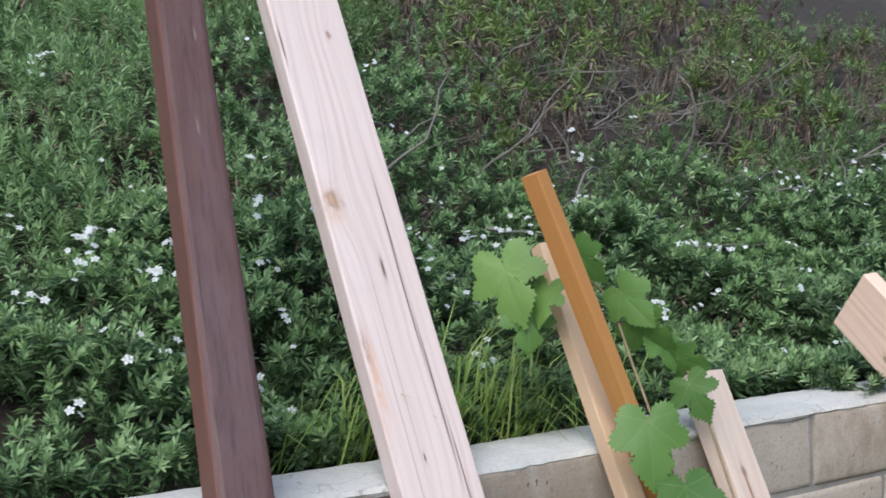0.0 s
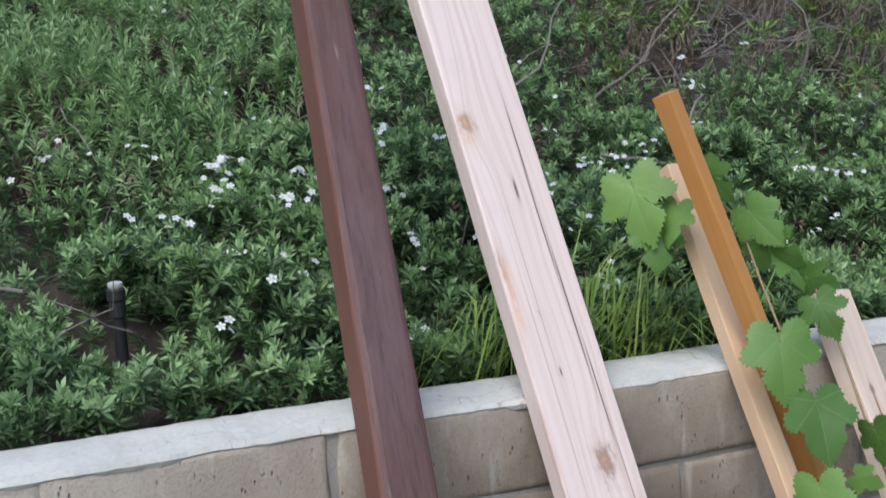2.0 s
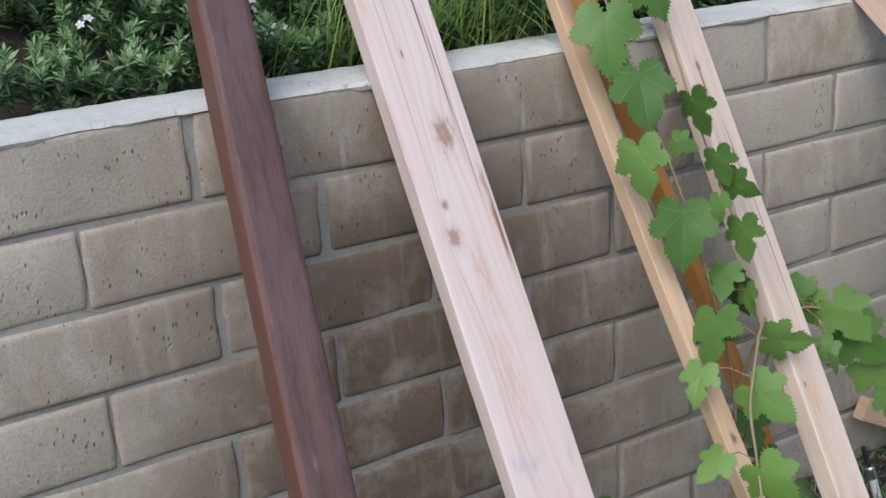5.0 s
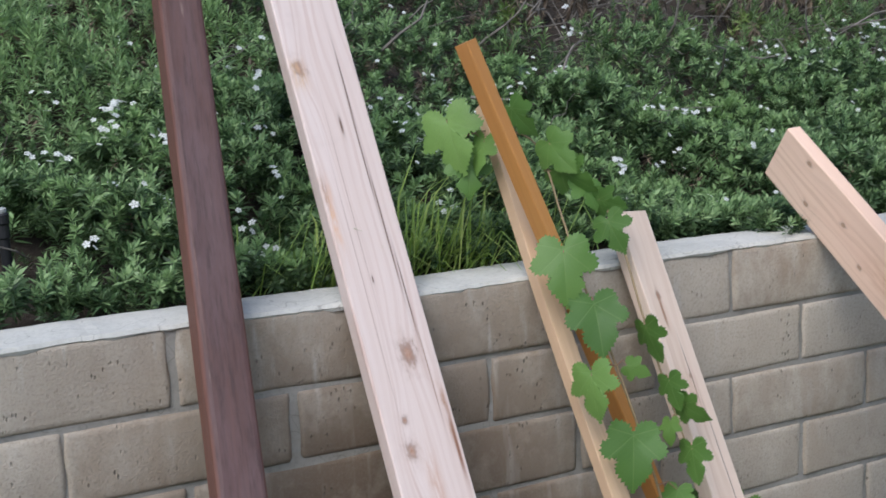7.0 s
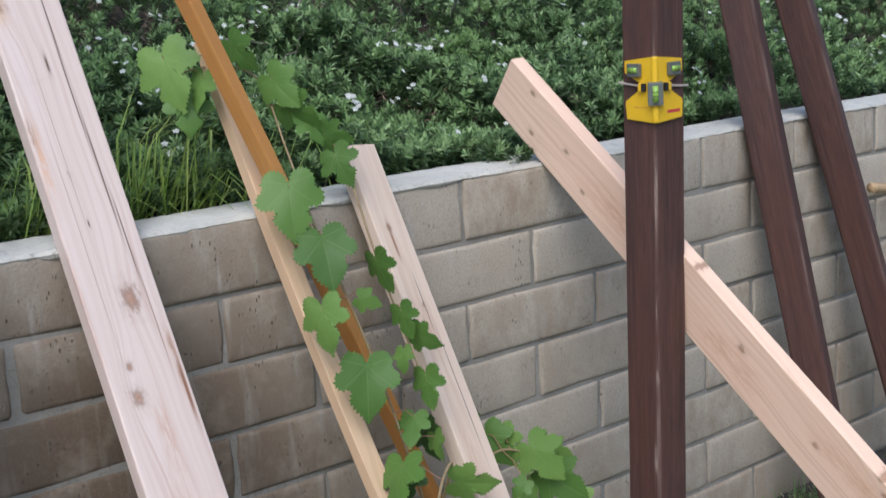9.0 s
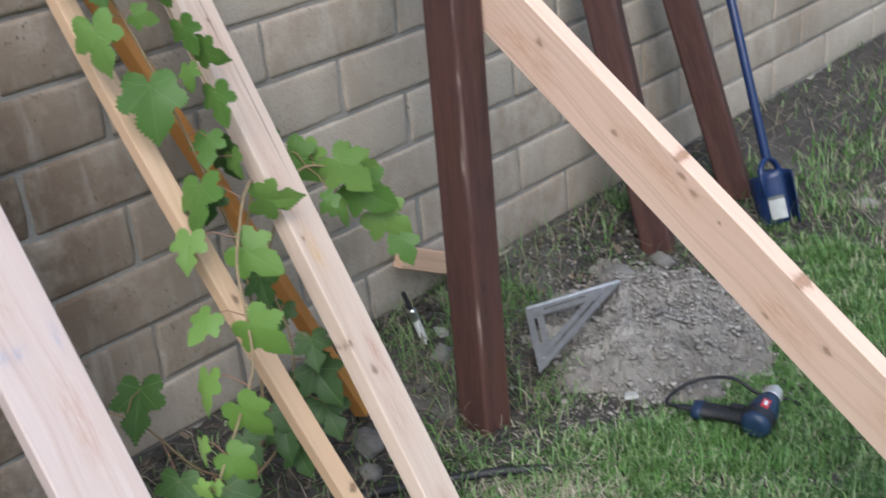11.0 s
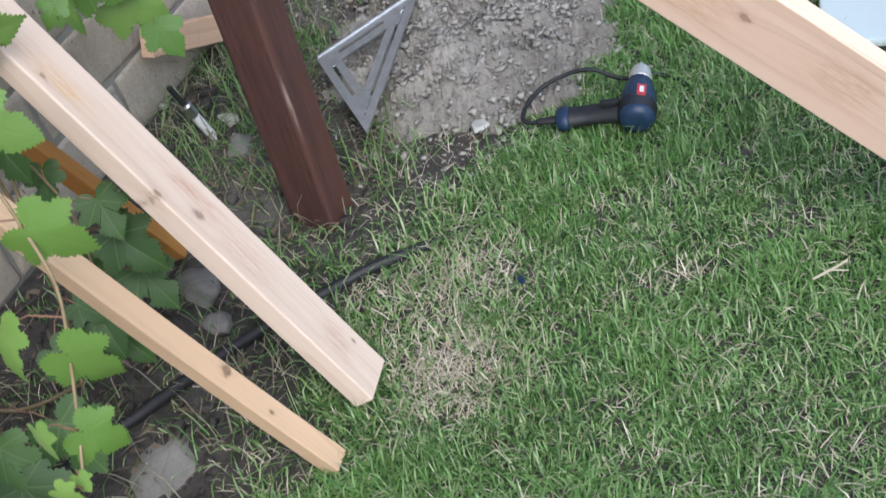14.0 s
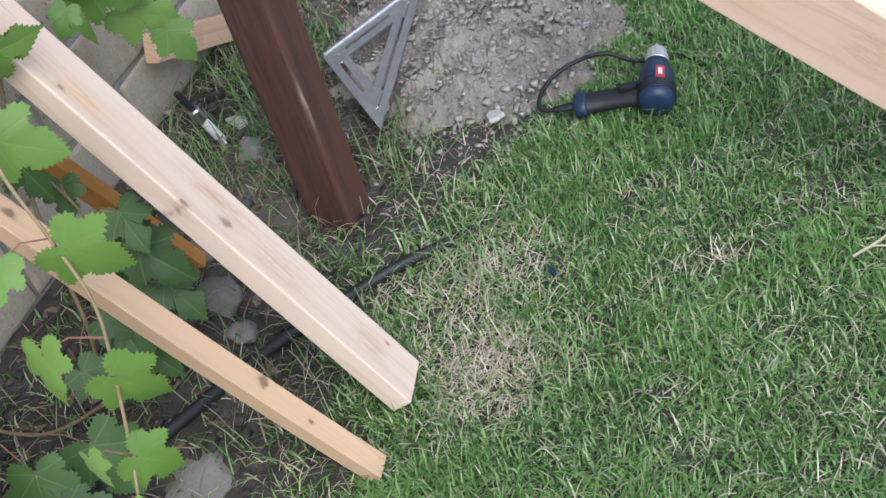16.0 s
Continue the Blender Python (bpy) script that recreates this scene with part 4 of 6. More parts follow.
def blades(rng, x, y, z, length, width, lean, curl=0.5, head=None):
    """Grass blades as tapered bent strips: corners and triangles."""
    n = len(x)
    a = rng.uniform(0, 2 * math.pi, n) if head is None else rng.normal(head, 0.8, n)
    d = np.stack([np.cos(a), np.sin(a), np.zeros(n)], -1)
    s = np.stack([-np.sin(a), np.cos(a), np.zeros(n)], -1) * (width * 0.5)[:, None]
    b = np.stack([x, y, z], -1)
    ln = length[:, None]
    up = np.array([0, 0, 1.0])
    le = lean[:, None]
    m = b + ln * 0.55 * (d * np.sin(le) + up * np.cos(le))
    le2 = le + curl * rng.uniform(0.3, 1.4, (n, 1))
    t = m + ln * 0.5 * (d * np.sin(le2) + up * np.cos(le2))
    v = np.stack([b - s, b + s, m + s * 0.8, m - s * 0.8, t], 1).reshape(-1, 3)
    i = np.arange(n)[:, None] * 5
    f = np.concatenate([i + [0, 1, 2], i + [0, 2, 3], i + [3, 2, 4]], 1).reshape(-1, 3)
    return v, f


def mound_h(x, y):
    """The heap of dug earth."""
    r = np.sqrt(((x - 0.745) / 0.37) ** 2 + ((y + 0.50) / 0.33) ** 2)
    r = r * (1 + 0.11 * wave(x, y, 9.0, 1.3) + 0.09 * wave(x, y, 26.0, 0.4))
    h = 0.165 * np.clip(1 - r ** 1.35, 0, 1)
    return h * (1 + 0.15 * wave(x, y, 14.0, 0.9)) + 0.010 * wave(x, y, 40.0, 0.2) * smn(1.1, 0.8, r) * smn(1.05, 0.9, r)


def lawn_cover(x, y):
    """Share of living grass: full on the lawn, ragged towards the wall."""
    edge = -0.50 - 0.07 * smn(0.6, 0.3, x) + 0.08 * wave(x, y, 5.0, 2.2) + 0.08 * wave(x, y, 15.0, 0.7) + 0.03 * wave(x, y, 37.0, 0.1) + 0.10 * smn(1.2, 2.2, x)
    c = smn(0.06, -0.10, y - edge)
    for px, py, r in ((-0.15, -0.77, 0.10), (0.06, -0.72, 0.09), (-0.02, -0.56, 0.12), (0.27, -0.52, 0.15)):
        c = c * (1 - 0.85 * np.exp(-(((x - px) ** 2 + (y - py) ** 2) / r ** 2)))
    tufts = 0.75 * smn(0.35, 0.9, wave(x, y, 8.0, 4.1)) * smn(-0.02, -0.12, y)
    c = np.maximum(c, tufts * (0.25 + 0.75 * smn(0.2, 0.5, x)))
    c = c * (1 - 0.9 * np.exp(-(((x - 0.17) / 0.15) ** 2 + ((y + 0.43) / 0.10) ** 2)))
    return c * (mound_h(x, y) < 0.02)


def build_lawn():
    rng = np.random.default_rng(41)
    x, y = scatter(rng, 290000, -1.0, 1.5, -2.1, -0.02)
    keep = rng.random(len(x)) < np.clip(lawn_cover(x, y) + 0.02, 0, 1) * (0.78 + 0.22 * wave(x, y, 26, 3))
    x, y = x[keep], y[keep]
    ln = rng.uniform(0.02, 0.052, len(x)) * (1 + 0.2 * wave(x, y, 4.0, 1.5) + 0.25 * wave(x, y, 19.0, 2.5))
    v, f = blades(rng, x, y, ground_z(x, y) - 0.002, ln, rng.uniform(0.0015, 0.0046, len(x)), np.abs(rng.normal(0.80, 0.55, len(x))) + 0.25 * wave(x, y, 21.0, 0.5), 1.1)
    tagged(new("lawn", np_mesh("lawn", v, f, M_GRASS)), "short green lawn grass with yellowed patches", "grass", kind="stuff")
    x, y = scatter(rng, 110000, 1.5, 5.2, -2.4, 0.0)
    cov = np.maximum(lawn_cover(x, y) * smn(-0.5, -0.95, y + 0.14 * wave(x, y, 3.0, 0.3) + 0.10 * wave(x, y, 8.0, 1.3)), 0.03)
    for px, py, rx, ry in ((2.05, -0.36, 0.30, 0.09), (2.5, -0.50, 0.25, 0.10), (1.72, -0.50, 0.12, 0.10), (2.9, -0.30, 0.4, 0.12), (1.62, -0.22, 0.12, 0.08)):
        cov = np.maximum(cov, 0.55 * np.exp(-(((x - px) / rx) ** 2 + ((y - py) / ry) ** 2)))
    keep = rng.random(len(x)) < cov
    x, y = x[keep], y[keep]
    v, f = blades(rng, x, y, ground_z(x, y) - 0.002, rng.uniform(0.03, 0.07, len(x)), rng.uniform(0.0034, 0.0056, len(x)), np.abs(rng.normal(0.4, 0.3, len(x))), 0.6)
    tagged(new("lawn", np_mesh("lawn", v, f, M_GRASS)), "longer green lawn grass beyond the earth heap", "grass", kind="stuff")
    # the lawn goes on round the place where the camera walks
    wide = np.random.default_rng(43)
    x, y = scatter(wide, 70000, -4.2, 5.2, -5.0, -0.55)
    keep = (x < -1.0) | (y < -2.1)
    x, y = x[keep], y[keep]
    v, f = blades(wide, x, y, ground_z(x, y) - 0.002, wide.uniform(0.035, 0.07, len(x)), wide.uniform(0.006, 0.010, len(x)), np.abs(wide.normal(0.9, 0.4, len(x))), 0.8)
    tagged(new("lawn", np_mesh("lawn", v, f, M_GRASS)), "short green lawn grass of the open yard", "grass", kind="stuff")
    # straw: dry blades lying among the green and on the bare strip
    x, y = scatter(rng, 80000, -1.0, 3.2, -2.2, -0.02)
    p = 0.20 + 0.22 * smn(0.45, 1.0, wave(x, y, 6.0, 0.2)) + 0.04 * smn(-0.6, -0.45, y)
    for px, py, r, a in ((-0.15, -0.77, 0.08, 0.5), (0.06, -0.72, 0.08, 0.4), (0.0, -0.60, 0.1, 0.2), (0.30, -1.30, 0.12, 0.25), (-0.05, -1.15, 0.12, 0.2)):
        p = p + a * np.exp(-(((x - px) ** 2 + (y - py) ** 2) / r ** 2))
    p = p * (1 - 0.75 * smn(-0.55, -0.42, y)) * (1 - 0.6 * smn(1.1, 1.4, x))
    keep = (rng.random(len(x)) < p) & (mound_h(x, y) < 0.03)
    x, y = x[keep], y[keep]
    for px, py, r, n in ((-0.15, -0.78, 0.06, 760), (0.06, -0.71, 0.07, 420), (-0.05, -0.70, 0.10, 200)):
        x, y = np.append(x, rng.normal(px, r, n)), np.append(y, rng.normal(py, r, n))
    v, f = blades(rng, x, y, ground_z(x, y) + 0.006, rng.uniform(0.018, 0.05, len(x)), rng.uniform(0.0010, 0.0026, len(x)), np.abs(rng.normal(1.05, 0.3, len(x))), 0.6)
    tagged(new("straw", np_mesh("straw", v, f, M_DRY)), "dry straw-coloured grass blades lying on the soil", "dry grass", kind="stuff")
    # long dry stalks along the foot of the wall
    x, y = scatter(rng, 420, -0.9, 1.6, -0.45, -0.03)
    v, f = blades(rng, x, y, ground_z(x, y), rng.uniform(0.06, 0.17, len(x)), rng.uniform(0.0016, 0.003, len(x)), np.abs(rng.normal(1.0, 0.35, len(x))), 0.7)
    tagged(new("dry_stalks", np_mesh("dry_stalks", v, f, M_HAY)), "long dry stalks along the foot of the wall", "dry grass", kind="stuff")
    # dry stalks and litter on the rough ground beyond the posts
    x, y = scatter(rng, 1500, 1.5, 3.6, -0.95, -0.05)
    v, f = blades(rng, x, y, ground_z(x, y) + 0.004, rng.uniform(0.04, 0.14, len(x)), rng.uniform(0.002, 0.005, len(x)), np.abs(rng.normal(1.15, 0.3, len(x))), 0.7)
    tagged(new("dry_stalks", np_mesh("dry_stalks", v, f, M_HAY)), "dry stalks littering the rough ground beyond the posts", "dry grass", kind="stuff")
    # rough green and dry tangles between the wall and the heap
    for mat, label, k in ((M_GRASS, "long green grass tangled along the foot of the wall", 0.65), (M_HAY, "long dry grass tangled along the foot of the wall", 0.3)):
        xs, ys = [], []
        for px, py, r, n in ((0.43, -0.17, 0.055, 230), (0.27, -0.30, 0.06, 170), (0.20, -0.16, 0.09, 230), (0.33, -0.46, 0.05, 150), (0.02, -0.30, 0.10, 60), (0.36, -0.10, 0.12, 200), (-0.25, -0.42, 0.12, 170), (0.62, -0.10, 0.10, 160), (1.0, -0.14, 0.14, 180), (1.35, -0.25, 0.2, 260), (-0.5, -0.32, 0.15, 120)):
            n = int(n * k)
            xs.append(rng.normal(px, r, n))
            ys.append(np.minimum(rng.normal(py, r * 0.7, n), -0.03))
        x, y = np.concatenate(xs), np.concatenate(ys)
        v, f = blades(rng, x, y, ground_z(x, y) - 0.002 + np.maximum(mound_h(x, y), 0), rng.uniform(0.05, 0.13, len(x)), rng.uniform(0.0016, 0.0036, len(x)), np.abs(rng.normal(0.75, 0.4, len(x))), 1.0)
        tagged(new("rough_grass", np_mesh("rough_grass", v, f, mat)), label, "grass", kind="stuff")
    # leaf litter on the bare strip
    n = 900
    x, y = rng.uniform(-1.0, 1.7, n), rng.uniform(-0.42, -0.02, n)
    v, f = blades(rng, x, y, ground_z(x, y) + 0.004, rng.uniform(0.015, 0.04, n), rng.uniform(0.006, 0.016, n), np.abs(rng.normal(1.3, 0.25, n)), 0.3)
    tagged(new("leaf_litter", np_mesh("leaf_litter", v, f, M_DEADLEAF)), "brown leaf litter along the foot of the wall", "leaf litter", kind="stuff")
    # grass tuft behind the wall cap
    n = 240
    x, y = rng.normal(-0.66, 0.19, n), rng.normal(0.20, 0.025, n)
    v, f = blades(rng, x, y, np.full(n, WALL_TOP - 0.01), rng.uniform(0.14, 0.34, n), rng.uniform(0.003, 0.006, n), np.abs(rng.normal(0.55, 0.35, n)), 1.2, -0.15)
    tagged(new("grass_tuft", np_mesh("grass_tuft", v, f, M_TUFT)), "long yellow-green grass growing behind the wall cap", "grass", kind="stuff")


M_TUFT = leafy("tuft_grass", [(0.0, (0.16, 0.27, 0.05)), (0.6, (0.31, 0.45, 0.09)), (1.0, (0.52, 0.60, 0.2))], (0.32, 0.45, 0.11), 5.0, 0.45, 0.3)

# ---- earth heap, stones, hose ----
def build_mound():
    n = 260
    xs, ys = np.linspace(0.30, 1.19, n), np.linspace(-0.90, -0.10, n)
    gx, gy = np.meshgrid(xs, ys)
    h = mound_h(gx, gy)
    def crumb(x, y):
        """Broken lumps in three sizes with dark cracks between."""
        w = 0.012 * noise.noise((x * 60, y * 60, 3.1))
        total = 0.012 * noise.noise((x * 13, y * 13, 0.7)) + 0.006 * noise.noise((x * 75, y * 75, 0.9)) + 0.008 * noise.noise((x * 150, y * 150, 0.2)) + 0.006 * noise.noise((x * 290, y * 290, 0.5))
        for s, amp in ((31, 0.010), (95, 0.005)):
            d = noise.voronoi(((x + w) * s, (y - w) * s, 0.4))[0]
            total += amp * (min(d[1] - d[0], 0.45) / 0.45 - 0.6)
        return total

    fine = np.array([[crumb(x, y) for x in xs] for y in ys])
    gz = ground_z(gx, gy) + h + fine * smn(-0.02, 0.03, h) - 0.012 - 0.012 * (h < 0.004)
    v = np.stack([gx, gy, gz], -1).reshape(-1, 3)
    i = (np.arange(n - 1)[:, None] * n + np.arange(n - 1)[None]).ravel()
    f = np.stack([i, i + 1, i + 1 + n, i + n], -1)
    heap = tagged(new("earth_heap", np_mesh("earth_heap", v, f, M_MOUND)), "heap of grey-brown crumbly dug earth on the lawn edge", "earth heap")
    # clods: broken lumps of many sizes over the heap and round it
    rng = np.random.default_rng(51)
    ico = bmesh.new()
    bmesh.ops.create_cube(ico, size=1.3)
    bmesh.ops.triangulate(ico, faces=ico.faces)
    iv = np.array([v.co[:] for v in ico.verts])
    fi = np.array([[v.index for v in q.verts] for q in ico.faces])
    ico.free()
    cnt = 18000
    x, y = rng.normal(0.75, 0.21, cnt), rng.normal(-0.50, 0.19, cnt)
    size = 0.0011 + 0.0072 * rng.random(cnt) ** 9
    z = ground_z(x, y) + mound_h(x, y) - 0.008 * (mound_h(x, y) > 0.01) + size * 0.3
    stretch = rng.uniform(0.5, 1.5, (cnt, 1, 3)) * np.array([1, 1, 0.6])
    jag = 1 + rng.normal(0, 0.42, (cnt, len(iv), 1))
    vv = np.stack([x, y, z], -1)[:, None] + iv[None] * jag * stretch * size[:, None, None]
    ff = (np.arange(cnt)[:, None, None] * len(iv) + fi[None]).reshape(-1, 3)
    clods = new("clods", np_mesh("clods", vv.reshape(-1, 3), ff, M_CLOD))
    clods.parent = heap
    tagged(clods, kind="stuff")
    cnt = 3200
    x, y = rng.uniform(-0.9, 1.6, cnt), rng.uniform(-0.5, -0.03, cnt)
    size = 0.003 + 0.012 * rng.random(cnt) ** 5
    z = ground_z(x, y) + size * 0.3
    jag = 1 + rng.normal(0, 0.18, (cnt, len(iv), 1))
    vv = np.stack([x, y, z], -1)[:, None] + iv[None] * jag * size[:, None, None]
    ff = (np.arange(cnt)[:, None, None] * len(iv) + fi[None]).reshape(-1, 3)
    tagged(new("soil_crumbs", np_mesh("soil_crumbs", vv.reshape(-1, 3), ff, M_SOIL)), "crumbs of dark soil on the bare strip", "soil", kind="stuff")


def stone(x, y, z, sx, sy, sz, seed, label, mat=M_STONE):
    rng = random.Random(seed)
    bm = bmesh.new()
    bmesh.ops.create_icosphere(bm, subdivisions=3, radius=1.0)
    off = Vector((rng.uniform(0, 50), rng.uniform(0, 50), 0))
    for v in bm.verts:
        v.co *= 1 + 0.30 * noise.noise(v.co * 1.3 + off) + 0.14 * noise.noise(v.co * 3 + off) + 0.06 * noise.noise(v.co * 8 + off)
        v.co = Vector((v.co.x * sx, v.co.y * sy, v.co.z * sz))
    ob = part("stone", bm, mat, smooth=True)
    ob.matrix_basis = pose(x, y, z - sz * 0.35, 0, 0, rng.uniform(0, 180))
    return tagged(ob, label, "stone", "loose stones")


def chip(x, y, z, seed, size, mat, name, label, cat):
    """A thin broken flake lying flat."""
    rng = random.Random(seed)
    bm = bmesh.new()
    outline = []
    for i in range(6):
        a = 2 * math.pi * i / 6
        r = size * rng.uniform(0.6, 1.1)
        outline.append((r * math.cos(a), r * 0.7 * math.sin(a)))
    top = [bm.verts.new((a, b, 0.004 + 0.1 * size * rng.random())) for a, b in outline]
    low = [bm.verts.new((a * 1.05, b * 1.05, -0.003)) for a, b in outline]
    bm.faces.new(top)
    bm.faces.new(low[::-1])
    for i in range(6):
        j = (i + 1) % 6
        bm.faces.new((low[i], low[j], top[j], top[i]))
    ob = part(name, bm, mat)
    ob.matrix_basis = pose(x, y, z, rng.uniform(-20, 20), rng.uniform(-20, 20), rng.uniform(0, 360))
    return tagged(ob, label, cat)


def build_small_ground():
    stone(0.84, -0.30, 0.10, 0.05, 0.036, 0.028, 1, "rounded grey stone half sunk at the earth heap")
    stone(0.25, -0.18, 0.10, 0.034, 0.028, 0.022, 2, "grey stone on the soil by the wall")
    stone(-0.09, -0.26, 0.062, 0.05, 0.04, 0.028, 3, "grey stone on the soil by the wall")
    stone(-0.15, -0.33, 0.04, 0.03, 0.024, 0.018, 4, "grey stone on the soil by the wall")
    stone(-0.02, -0.20, 0.09, 0.036, 0.03, 0.024, 5, "grey stone on the soil by the wall")
    stone(1.05, -0.30, 0.06, 0.035, 0.028, 0.024, 6, "grey stone beside the earth heap")
    stone(-0.43, -0.37, float(ground_z(-0.43, -0.37)) + 0.006, 0.075, 0.05, 0.022, 11, "flat grey stone sunk in the soil by the wall")
    chip(0.437, -0.615, 0.026, 7, 0.030, M_CAP, "mortar_chip", "pale flake of mortar lying beside the drill", "chip")
    chip(0.042, -0.834, 0.022, 8, 0.010, M_BLUE, "plastic_scrap", "small blue plastic scrap in the grass", "scrap")
    chip(0.30, -0.14, 0.12, 9, 0.03, M_CAP, "mortar_chip", "pale flake of mortar by the wall", "chip")
    for i, (x, y, s) in enumerate(((2.28, -0.50, 0.06), (1.80, -0.56, 0.045), (2.5, -0.62, 0.06), (1.75, -0.3, 0.04))):
        stone(x, y, float(ground_z(x, y)) + 0.01, s, s * 0.6, 0.022, 20 + i, "pale lump of spilled earth in the grass", M_MOUND)
    # low spill of pale sandy earth at the edge of the grass
    n = 90
    gx, gy = np.meshgrid(np.linspace(1.70, 2.28, n), np.linspace(-0.95, -0.42, n))
    r = np.sqrt(((gx - 2.0) / 0.24) ** 2 + ((gy + 0.69) / 0.16) ** 2) * (1 + 0.16 * wave(gx, gy, 11.0, 0.8) + 0.10 * wave(gx, gy, 31.0, 0.3))
    gz = ground_z(gx, gy) - 0.02 + 0.075 * np.clip(1 - r ** 1.6, -0.3, 1) + 0.006 * wave(gx, gy, 60.0, 0.4)
    k = (np.arange(n - 1)[:, None] * n + np.arange(n - 1)[None]).ravel()
    spill = np_mesh("earth_spill", np.stack([gx, gy, gz], -1).reshape(-1, 3), np.stack([k, k + 1, k + 1 + n, k + n], -1), M_SAND, True)
    tagged(new("earth_spill", spill), "low spill of pale sandy earth beside the grass", "earth")
    bm = bmesh.new()
    tube(bm, smooth_path([(0.10, -1.30, 0.035), (0.125, -1.33, 0.04), (0.15, -1.345, 0.034)], 4), 0.0022, 5)
    tube(bm, [(0.12, -1.325, 0.039), (0.128, -1.35, 0.034)], 0.0015, 5)
    tagged(part("dry_twig", bm, M_DRY), "pale dry forked twig lying in the grass", "twig")
    # black irrigation hose along the foot of the wall
    bm = bmesh.new()
    path = [(-1.3, -0.22, 0.05), (-0.85, -0.18, 0.07), (-0.5, -0.25, 0.055), (-0.36, -0.31, 0.045), (-0.176, -0.382, 0.018), (-0.02, -0.49, 0.010), (0.06, -0.56, 0.008), (0.13, -0.64, 0.004), (0.20, -0.69, -0.012)]
    tube(bm, [p + Vector((0, 0, 0.001)) for p in smooth_path(path, 8)], 0.0112, 10)
    tagged(part("garden_hose", bm, M_BLACK, smooth=True), "black irrigation hose half buried along the wall", "hose")
    # white pipe stub with a metal clamp
    stub = empty("pipe_stub", axis_frame((0.255, -0.135, 0.09), (0.225, -0.10, 0.25), (1, 0, 0)))
    part("pipe", lathe_bm([(0.009, 0), (0.0095, 0.004), (0.0095, 0.10), (0.008, 0.102)], 14), M_WHITE, stub, smooth=False)
    part("clamp", lathe_bm([(0.011, 0.09), (0.013, 0.093), (0.013, 0.118), (0.010, 0.122)], 14), M_SILVER, stub, "bright metal clamp")
    part("riser", lathe_bm([(0.006, 0.12), (0.006, 0.17), (0.004, 0.172)], 10), M_BLACK, stub, "black riser tube")
    tagged(stub, "white plastic pipe stub with metal clamp by the wall", "pipe")
    # scrap of wood lying against the wall
    scrap = beam("wood_scrap", (0.28, -0.042, 0.315), (0.53, -0.042, 0.185), 0.055, 0.03, (0, 0, 1), M_SCRAP, 0.003, ragged=0.002, seed=13)
    tagged(scrap, "split reddish scrap board propped against the wall", "wood scrap")
    # sprinkler riser on the bank
    sp = empty("sprinkler", pose(-1.424, 0.43, 1.225, 4, -3, 0))
    part("riser", lathe_bm([(0.0105, 0), (0.0105, 0.17), (0.0135, 0.173), (0.0135, 0.198), (0.010, 0.2)], 14), M_BLACK, sp)
    part("cap", lathe_bm([(0.014, 0.199), (0.0155, 0.202), (0.0155, 0.218), (0.012, 0.221)], 16), M_BLACK, sp)
    part("nozzle", lathe_bm([(0.011, 0.220), (0.0125, 0.224), (0.0125, 0.229), (0.006, 0.231)], 14), M_PALEPL, sp, "pale grey nozzle ring")
    tagged(sp, "black plastic sprinkler head on a riser in the groundcover", "sprinkler")


M_SCRAP = wood_mat("split_scrap", (0.74, 0.52, 0.37), (0.64, 0.40, 0.26), (0.40, 0.22, 0.13), scale=0.9)


